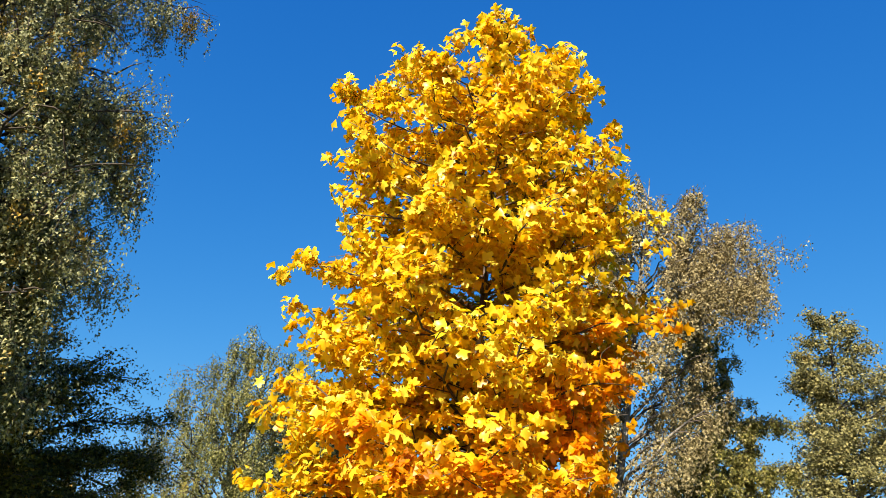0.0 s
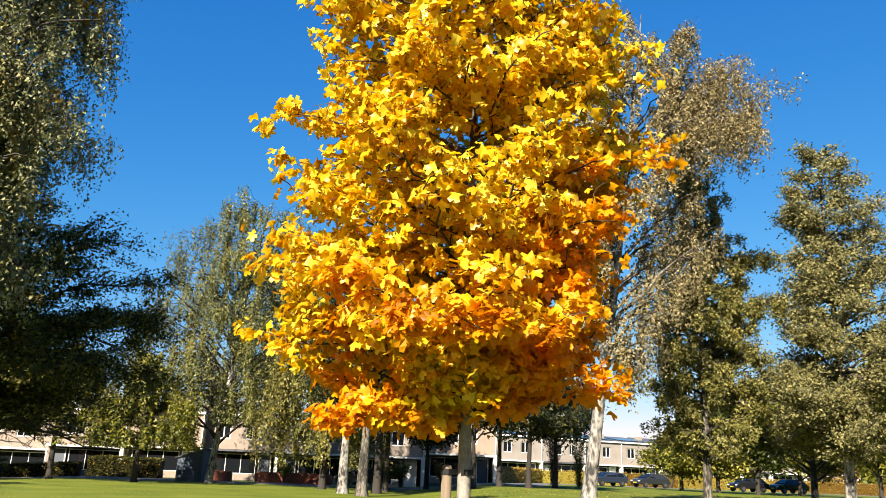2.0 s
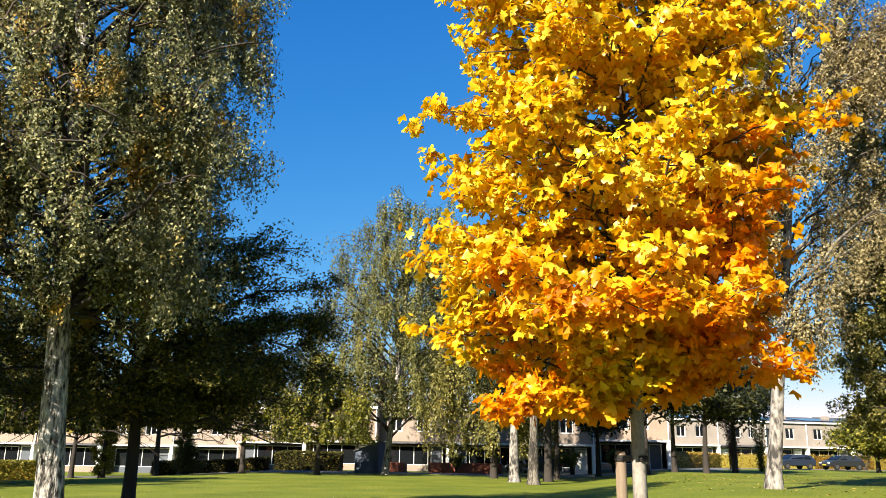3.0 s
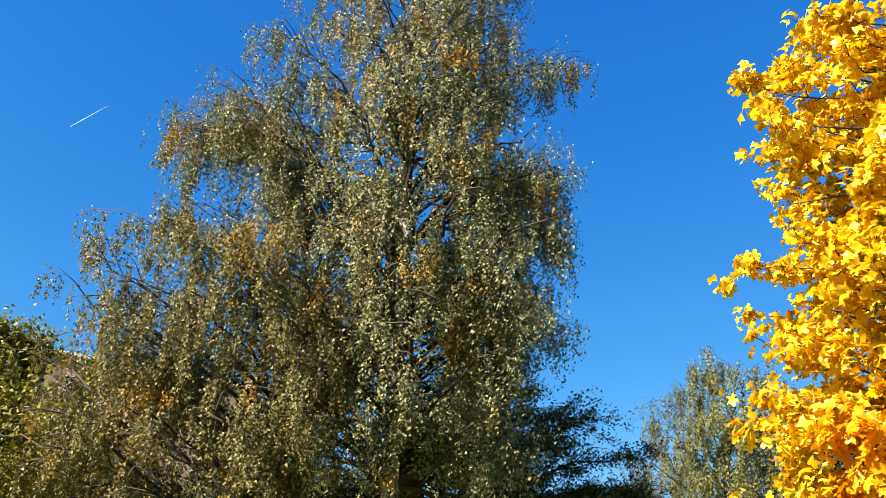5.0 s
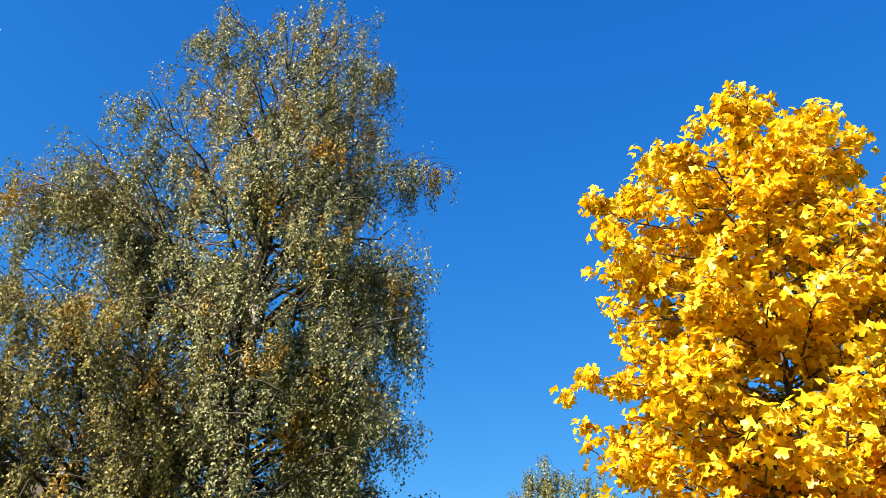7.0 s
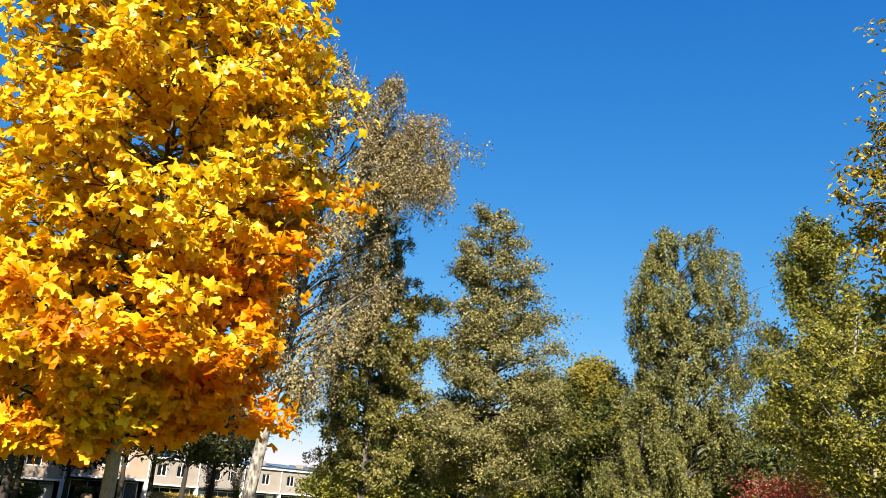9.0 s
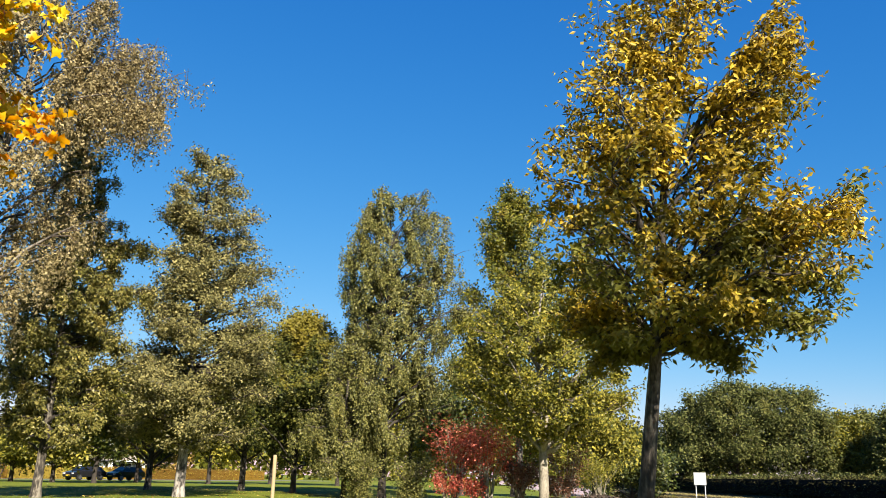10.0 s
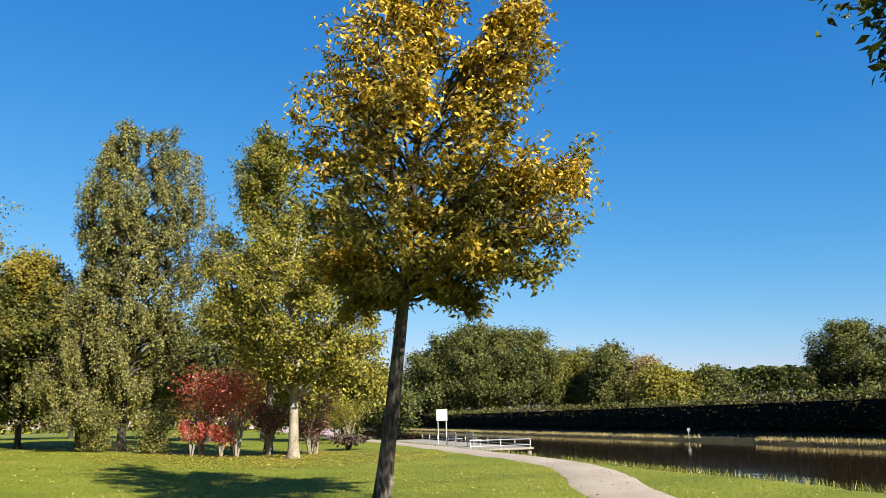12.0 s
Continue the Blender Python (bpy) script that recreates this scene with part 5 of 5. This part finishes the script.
# ---- park furniture ----
def stake_of(at, height, r, material, label, strap=None):
    x, y = at
    root = thing("tree_stake", (x, y, lie(x, y)), label, "stake")
    t = Tubes()
    t.add([(0, 0, -0.3), (0.005, 0, height * 0.5), (0, 0, height - 0.03), (0, 0, height)], [r, r, r * 0.98, r * 0.8], 12, 0.03)
    part("post", t.mesh("post", material), material, root)
    if strap:
        # a flat rubber tie in a figure of eight round stake and trunk
        dx, dy, z, rr = strap
        d = Vector((dx, dy, 0))
        n = Vector((-dy, dx, 0)).normalized()
        u = d.normalized()
        path = [d + n * rr, d + (n + u) * rr * 0.72, d + u * rr, d + (u - n) * rr * 0.72, d - n * rr, d * 0.45 + n * 0.02, n * (r + 0.012), (n - u).normalized() * (r + 0.012), -u * (r + 0.012), (-n - u).normalized() * (r + 0.012), -n * (r + 0.012), d * 0.45 - n * 0.02, d + n * rr]
        bm = bmesh.new()
        rows = [[bm.verts.new((p.x, p.y, z + k * 0.027)) for k in (-1, 1)] for p in path]
        for a, b in zip(rows[:-1], rows[1:]):
            bm.faces.new((a[0], b[0], b[1], a[1]))
        fo = bmesh.ops.solidify(bm, geom=list(bm.faces), thickness=0.006)
        part("tie", bm, RUBBER, root, "black rubber tree tie")
    return root


tx, ty = polar(2.75, 8.0)
sx, sy = polar(1.55, 7.95)
stake_of((sx, sy), 1.62, 0.052, WOOD, "round wooden stake tied to the young tulip tree", (tx - sx + 0.004, ty - sy, 1.56, 0.088))
stake_of(polar(33.3, 40.0), 1.95, 0.09, PALE_WOOD, "pale round wooden stake on the lawn")


def shrub(name, at, height, radius, material, label, seed, stems=12, leaves=2600, leaf=0.13, bark=TWIG, skirt=(0.35, 0.6, 0.8, 1.0, 1.0)):
    rng = np.random.default_rng(seed)
    x, y = at
    root = thing(name, (x, y, lie(x, y)), label, "shrub")
    ends = []
    for i in range(stems):
        a, l = rng.uniform(0, 6.28), rng.uniform(0.55, 1.0)
        tip = Vector((math.cos(a) * radius * l * 0.85, math.sin(a) * radius * l * 0.85, height * rng.uniform(0.68, 0.98)))
        mid = Vector((tip.x * 0.3, tip.y * 0.3, tip.z * 0.5))
        t = Tubes()
        base = Vector((tip.x * 0.06, tip.y * 0.06, -0.05))
        t.add([base, mid * 0.5 + base * 0.5, mid, mid.lerp(tip, 0.6), tip], [0.032, 0.027, 0.021, 0.014, 0.006], 5)
        part("stem", t.mesh("stem", bark), bark, root)
        for w in skirt:
            ends.append(mid.lerp(tip, w))
    E = np.array([tuple(e) for e in ends])
    P = E[rng.integers(0, len(E), leaves)] + rng.normal(0, 1, (leaves, 3)) * np.array([radius * 0.2, radius * 0.2, height * 0.075])
    P = P[P[:, 2] > 0.1]
    part("crown", scatter("crown", DIAMOND, DIAMOND_F, P, turns_of(rng, len(P), 0.3), leaf * rng.uniform(0.6, 1.3, len(P)), material), material, root, kind="stuff")
    return root


for k, (az, d, h, r, m, s, n) in enumerate(((47.9, 41, 4.1, 1.8, RED_LEAF, "bright red", 5200), (45.6, 42.5, 4.2, 1.6, RED_LEAF, "bright red", 3600), (45.0, 42, 1.7, 0.8, RED_LEAF, "low red", 1800), (46.9, 41, 1.5, 0.75, RED_LEAF, "low red", 1500), (50.0, 42.5, 2.4, 1.25, MAROON_LEAF, "maroon", 4200), (53.2, 43, 3.4, 1.1, MAROON_LEAF, "thin maroon", 1700), (52.8, 42, 1.8, 1.0, MAROON_LEAF, "maroon", 2600),
                                            (55.4, 60, 3.2, 1.8, YELLOW_GREEN_LEAF, "yellow green", 5200), (47.6, 49, 5.6, 1.5, GOLD_LEAF, "golden", 4200))):
    shrub("shrub", polar(az, d), h, r, m, f"{s} leaved autumn shrub with many pale stems", 500 + k, bark=BARK_PLANE, leaves=int(n * 0.85), leaf=0.1, stems=20)
shrub("bush", polar(39.0, 44), 2.4, 1.5, OLIVE_BIRCH_LEAF, "dense olive bush at a birch's foot", 520, leaves=7000, leaf=0.1, skirt=(-0.8, -0.5, -0.1, 0.4, 1.0))
shrub("bush", polar(42.6, 44), 2.6, 1.7, OLIVE_BIRCH_LEAF, "dense olive bush beside a birch", 521, leaves=7500, leaf=0.1, skirt=(-0.8, -0.5, -0.1, 0.4, 1.0))
shrub("brush_pile", polar(55.4, 47), 0.8, 1.3, TWIG, "low heap of cut brown twigs on the grass", 522, stems=22, leaves=900, leaf=0.2)
for k, (az, d, h, r) in enumerate(((-9.5, 68.5, 1.6, 0.6), (-2.6, 70, 1.5, 0.7), (1.2, 69, 1.7, 0.6), (-1.6, 70, 1.9, 0.7), (16.6, 100, 4.0, 2.2), (-31.0, 66, 5.2, 0.8))):
    shrub("bush", polar(az, d), h, r, OLIVE_LEAF, "clipped green garden bush before a house", 530 + k, leaves=1800, leaf=0.14)
shrub("creeper_bush", polar(8.9, 71.0), 4.6, 0.8, MAROON_LEAF, "rust red climbing shrub against a house wall", 540, leaves=3000, leaf=0.13, skirt=(-0.8, -0.4, 0.0, 0.5, 1.0))
shrub("column_bush", polar(10.6, 73.0), 4.2, 0.65, YELLOW_GREEN_LEAF, "narrow clipped green bush before a house", 541, leaves=2600, leaf=0.13, skirt=(-0.8, -0.4, 0.0, 0.5, 1.0))


# ---- canal side ----
def rail_tube(root, name, pts, r=0.03):
    t = Tubes()
    t.add(pts, [r] * len(pts), 8)
    return part(name, t.mesh(name, STEEL), STEEL, root)


TURN = math.degrees(math.atan2(ALONG[1], ALONG[0]))


def at_bank(a, s, z):
    return Matrix.Translation((*on_bank(a, s), z)) @ pose(0, 0, 0, 0, 0, TURN)


def platform():
    root = thing("fishing_platform", (0, 0, 0), "concrete waterside platform with a grey steel railing", "platform")
    part("deck", boxed((0, -5.2, -0.14), (28, -0.6, -0.02), 0.02), DECK, root)
    for i in range(8):
        for y in (-5.0, -2.9):
            part("pile", boxed((i * 3.9 + 0.2, y - 0.12, -1.6), (i * 3.9 + 0.44, y + 0.12, -0.22), 0.02), DECK, root)
    for i in range(11):
        rail_tube(root, "rail_post", [(i * 2.76 + 0.2, -5.05, -0.02), (i * 2.76 + 0.2, -5.05, 0.5)], 0.035)
    for i in range(1, 3):
        rail_tube(root, "rail_post", [(0.2, -5.05 + i * 2.0, -0.02), (0.2, -5.05 + i * 2.0, 0.5)], 0.035)
    for z in (0.5, 0.14):
        rail_tube(root, "rail", [(0.2, -1.05, z), (0.2, -5.05, z), (27.8, -5.05, z)], 0.032)
    root.matrix_basis = at_bank(33.6, 0.3, -0.30)


platform()


def bench(a, s, turn):
    root = thing("bench", (0, 0, 0), "grey slatted steel bench on the platform", "bench", "platform benches")
    for k in range(4):
        part("seat_slat", boxed((-0.8, -0.22 + k * 0.12, 0.43), (0.8, -0.12 + k * 0.12, 0.46), 0.006), STEEL, root)
    for k in range(3):
        part("back_slat", boxed((-0.8, 0.27 + k * 0.03, 0.55 + k * 0.13), (0.8, 0.295 + k * 0.03, 0.65 + k * 0.13), 0.006), STEEL, root)
    for x in (-0.65, 0.65):
        t = Tubes()
        t.add([(x, -0.2, 0), (x, -0.18, 0.43), (x, 0.25, 0.42), (x, 0.35, 0.92)], [0.025] * 4, 6)
        part("bench_frame", t.mesh("bench_frame", STEEL), STEEL, root)
        t = Tubes()
        t.add([(x, 0.26, 0.42), (x, 0.3, 0)], [0.025] * 2, 6)
        part("leg", t.mesh("leg", STEEL), STEEL, root)
    root.matrix_basis = at_bank(a, s, -0.298) @ pose(0, 0, 0, 0, 0, turn)


bench(42.5, 3.0, 10)
bench(38.0, 3.0, 0)


def notice_board():
    root = thing("notice_board", (0, 0, 0), "blank pale notice board on two steel posts", "sign")
    for x in (-0.3, 0.3):
        rail_tube(root, "post", [(x, 0, -0.5), (x, 0, 2.25)], 0.035)
    part("panel", boxed((-0.38, -0.06, 1.47), (0.38, -0.04, 2.25), 0.008), BOARD, root)
    part("panel_frame", frame_bm(-0.41, 0.41, 1.44, 2.28, -0.065, -0.036, 0.035), STEEL, root)
    x, y = polar(61.9, 60.0)
    root.matrix_basis = Matrix.Translation((x, y, lie(x, y) - 0.05 if across(x, y) < 0.5 else -0.02)) @ pose(0, 0, 0, 0, 0, -62)


notice_board()


def water_mark():
    x, y = polar(78.6, 72)
    root = thing("depth_marker", (x, y, -0.9), "small grey marker board on a post in the water", "sign")
    t = Tubes()
    t.add([(0, 0, -0.5), (0, 0, 1.0)], [0.03, 0.03], 8)
    part("post", t.mesh("post", STEEL), STEEL, root)
    b = part("panel", boxed((-0.13, -0.04, 0.9), (0.13, -0.01, 1.16), 0.01), STEEL, root)
    root.rotation_euler = (0, 0, radians(-78))


water_mark()

SPIKE = [(0, -0.05, 0), (0, 0.05, 0), (0.06, 0.03, 0.55), (0.16, 0, 1.0), (0.06, -0.03, 0.55)]
SPIKE_F = [(0, 1, 2, 4), (4, 2, 3)]


def upright(rng, n, tilt=0.25):
    phi = rng.uniform(0, 2 * np.pi, n)
    z = np.stack([rng.normal(0, tilt, n), rng.normal(0, tilt, n), np.ones(n)], 1)
    z /= np.linalg.norm(z, axis=1, keepdims=True)
    x = np.stack([np.cos(phi), np.sin(phi), np.zeros(n)], 1)
    x -= z * (x * z).sum(1, keepdims=True)
    x /= np.linalg.norm(x, axis=1, keepdims=True)
    return np.stack([x, np.cross(z, x), z], 2)


def blades(name, places, sizes, material, label, seed, tilt=0.25):
    rng = np.random.default_rng(seed)
    ob = new(name, scatter(name, SPIKE, SPIKE_F, places, upright(rng, len(places), tilt), sizes, material))
    return tagged(ob, label, "grass", kind="stuff")


def strip(a0, a1, s0, s1, n, seed, clump=0.35, zoff=0.0):
    rng = np.random.default_rng(seed)
    a = rng.uniform(a0, a1, n)
    s = rng.uniform(s0, s1, n)
    keep = np.array([noise.noise(Vector((i * clump, j * clump, seed))) > -0.25 for i, j in zip(a, s)])
    xy = [on_bank(i, j) for i, j in zip(a[keep], s[keep])]
    return np.array([(x, y, max(-0.8, lie(x, y)) + zoff) for x, y in xy])


q = strip(-14, 60, -1.5, 0.2, 15000, 601)
blades("bank_grass", q, np.random.default_rng(1).uniform(0.08, 0.22, len(q)), BLADE, "long rough grass along the near canal bank", 611)
q = strip(-14, 60, -0.6, 0.5, 2600, 602, 0.6)
blades("bank_reed", q, np.random.default_rng(2).uniform(0.14, 0.32, len(q)), REED, "dry straw coloured reed at the near water's edge", 612, 0.2)
q = np.concatenate([strip(-20, 36.5, 23.75, 24.7, 7000, 603, 0.5), strip(44.5, 200, 23.75, 24.8, 12000, 604, 0.5)])
blades("bank_reed", q, np.random.default_rng(3).uniform(0.14, 0.36, len(q)), REED, "dry straw coloured reed along the far bank", 613, 0.35)
# grass in the dark hedge colour, as if in the hedge's shade
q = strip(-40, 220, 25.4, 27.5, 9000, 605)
blades("bank_grass", q, np.random.default_rng(4).uniform(0.15, 0.4, len(q)), FAR_SHADE_LEAF, "rough grass coloured as in shade below the far hedge", 614)


def lawn_blades(n, az0, az1, d0, d1, seed, material, label, lo, hi):
    rng = np.random.default_rng(seed)
    a, d = rng.uniform(az0, az1, n), np.sqrt(rng.uniform(d0 ** 2, d1 ** 2, n))
    xy = [polar(i, j) for i, j in zip(a, d)]
    P = np.array([(x, y, lie(x, y)) for x, y in xy if across(x, y) < -1.2])
    return blades("lawn_grass", P, rng.uniform(lo, hi, len(P)), material, label, seed, 0.45)


lawn_blades(22000, 34, 92, 14, 34, 621, BLADE, "short mown grass blades of the lawn", 0.04, 0.09)
lawn_blades(9000, -50, 40, 26, 56, 622, BLADE, "short mown grass blades across the lawn", 0.04, 0.08)


def fallen(name, centre, radius, n, leaf, seed, material, label):
    rng = np.random.default_rng(seed)
    a, r = rng.uniform(0, 6.28, n), radius * rng.uniform(0, 1, n) ** 0.6
    x, y = centre[0] + np.cos(a) * r, centre[1] + np.sin(a) * r
    P = np.array([(i, j, lie(i, j) + 0.05) for i, j in zip(x, y) if across(i, j) < 0])
    t = turns_of(rng, len(P), 0.0)
    t[:, :, 2] = t[:, :, 2] * 0.3 + np.array([0, 0, 0.8])
    t[:, :, 2] /= np.linalg.norm(t[:, :, 2], axis=1, keepdims=True)
    t[:, :, 0] -= t[:, :, 2] * (t[:, :, 0] * t[:, :, 2]).sum(1, keepdims=True)
    t[:, :, 0] /= np.linalg.norm(t[:, :, 0], axis=1, keepdims=True)
    t[:, :, 1] = np.cross(t[:, :, 2], t[:, :, 0])
    return tagged(new(name, scatter(name, DIAMOND, DIAMOND_F, P, t, leaf * rng.uniform(0.6, 1.3, len(P)), material)), label, "leaves", kind="stuff")


fallen("fallen_leaves", polar(50.5, 37.5), 8.0, 8000, 0.08, 631, FALLEN_LEAF, "yellow leaves lying on the grass under a plane tree")
fallen("fallen_leaves", polar(62.0, 21.0), 9.0, 3400, 0.06, 632, FALLEN_LEAF, "scattered yellow ash leaves on the lawn and path")
fallen("fallen_leaves", polar(28.0, 44.0), 20.0, 4500, 0.1, 633, FALLEN_LEAF, "thinly scattered birch leaves on the lawn")
fallen("fallen_leaves", polar(2.75, 8.0), 3.5, 900, 0.13, 634, FALLEN_LEAF, "golden leaves lying under the tulip tree")


# ---- sky ----
def far_point(az, el, d):
    c = math.cos(radians(el))
    return Vector((d * c * math.sin(radians(az)), d * c * math.cos(radians(az)), EYE + d * math.sin(radians(el))))


# a weak glow stands in for sunlight on the moon and the vapour trail
PALE_GLOW, pn, pl, pp = mat("pale emissive daylight")
pp.inputs["Emission Color"].default_value = (0.62, 0.8, 1.0, 1)
pp.inputs["Emission Strength"].default_value = 0.2
pp.inputs["Base Color"].default_value = (0.06, 0.2, 0.5, 1)


def moon():
    c = far_point(-61.3, 38.3, 3000)
    r = 3000 * math.tan(radians(0.2))
    bm = bmesh.new()
    pts = [(r * math.cos(t), r * math.sin(t)) for t in np.linspace(radians(70), radians(250), 16)]
    pts += [(0.25 * r * math.cos(t), r * math.sin(t)) for t in np.linspace(radians(250), radians(70), 16)][1:-1]
    bm.faces.new([bm.verts.new((x, y, 0)) for x, y in pts])
    me = bpy.data.meshes.new("moon")
    bm.to_mesh(me)
    bm.free()
    me.materials.append(PALE_GLOW)
    ob = tagged(new("moon", me), "pale waning moon in the blue daytime sky", "moon", kind="structure")
    ob.matrix_world = look(c, (0, 0, EYE)) @ pose(0, 0, 0, 0, 180, 0) @ pose(0, 0, 0, 0, 0, 10)


moon()


def contrail():
    a, b = far_point(-63.0, 27.9, 3200), far_point(-61.0, 30.0, 3200)
    t = Tubes()
    t.add([a, a.lerp(b, 0.35), a.lerp(b, 0.7), b], [0.8, 1.5, 1.3, 0.4], 6)
    ob = new("contrail", t.mesh("contrail", PALE_GLOW))
    tagged(ob, "short thin white vapour trail high in the sky", "contrail", kind="structure")


contrail()
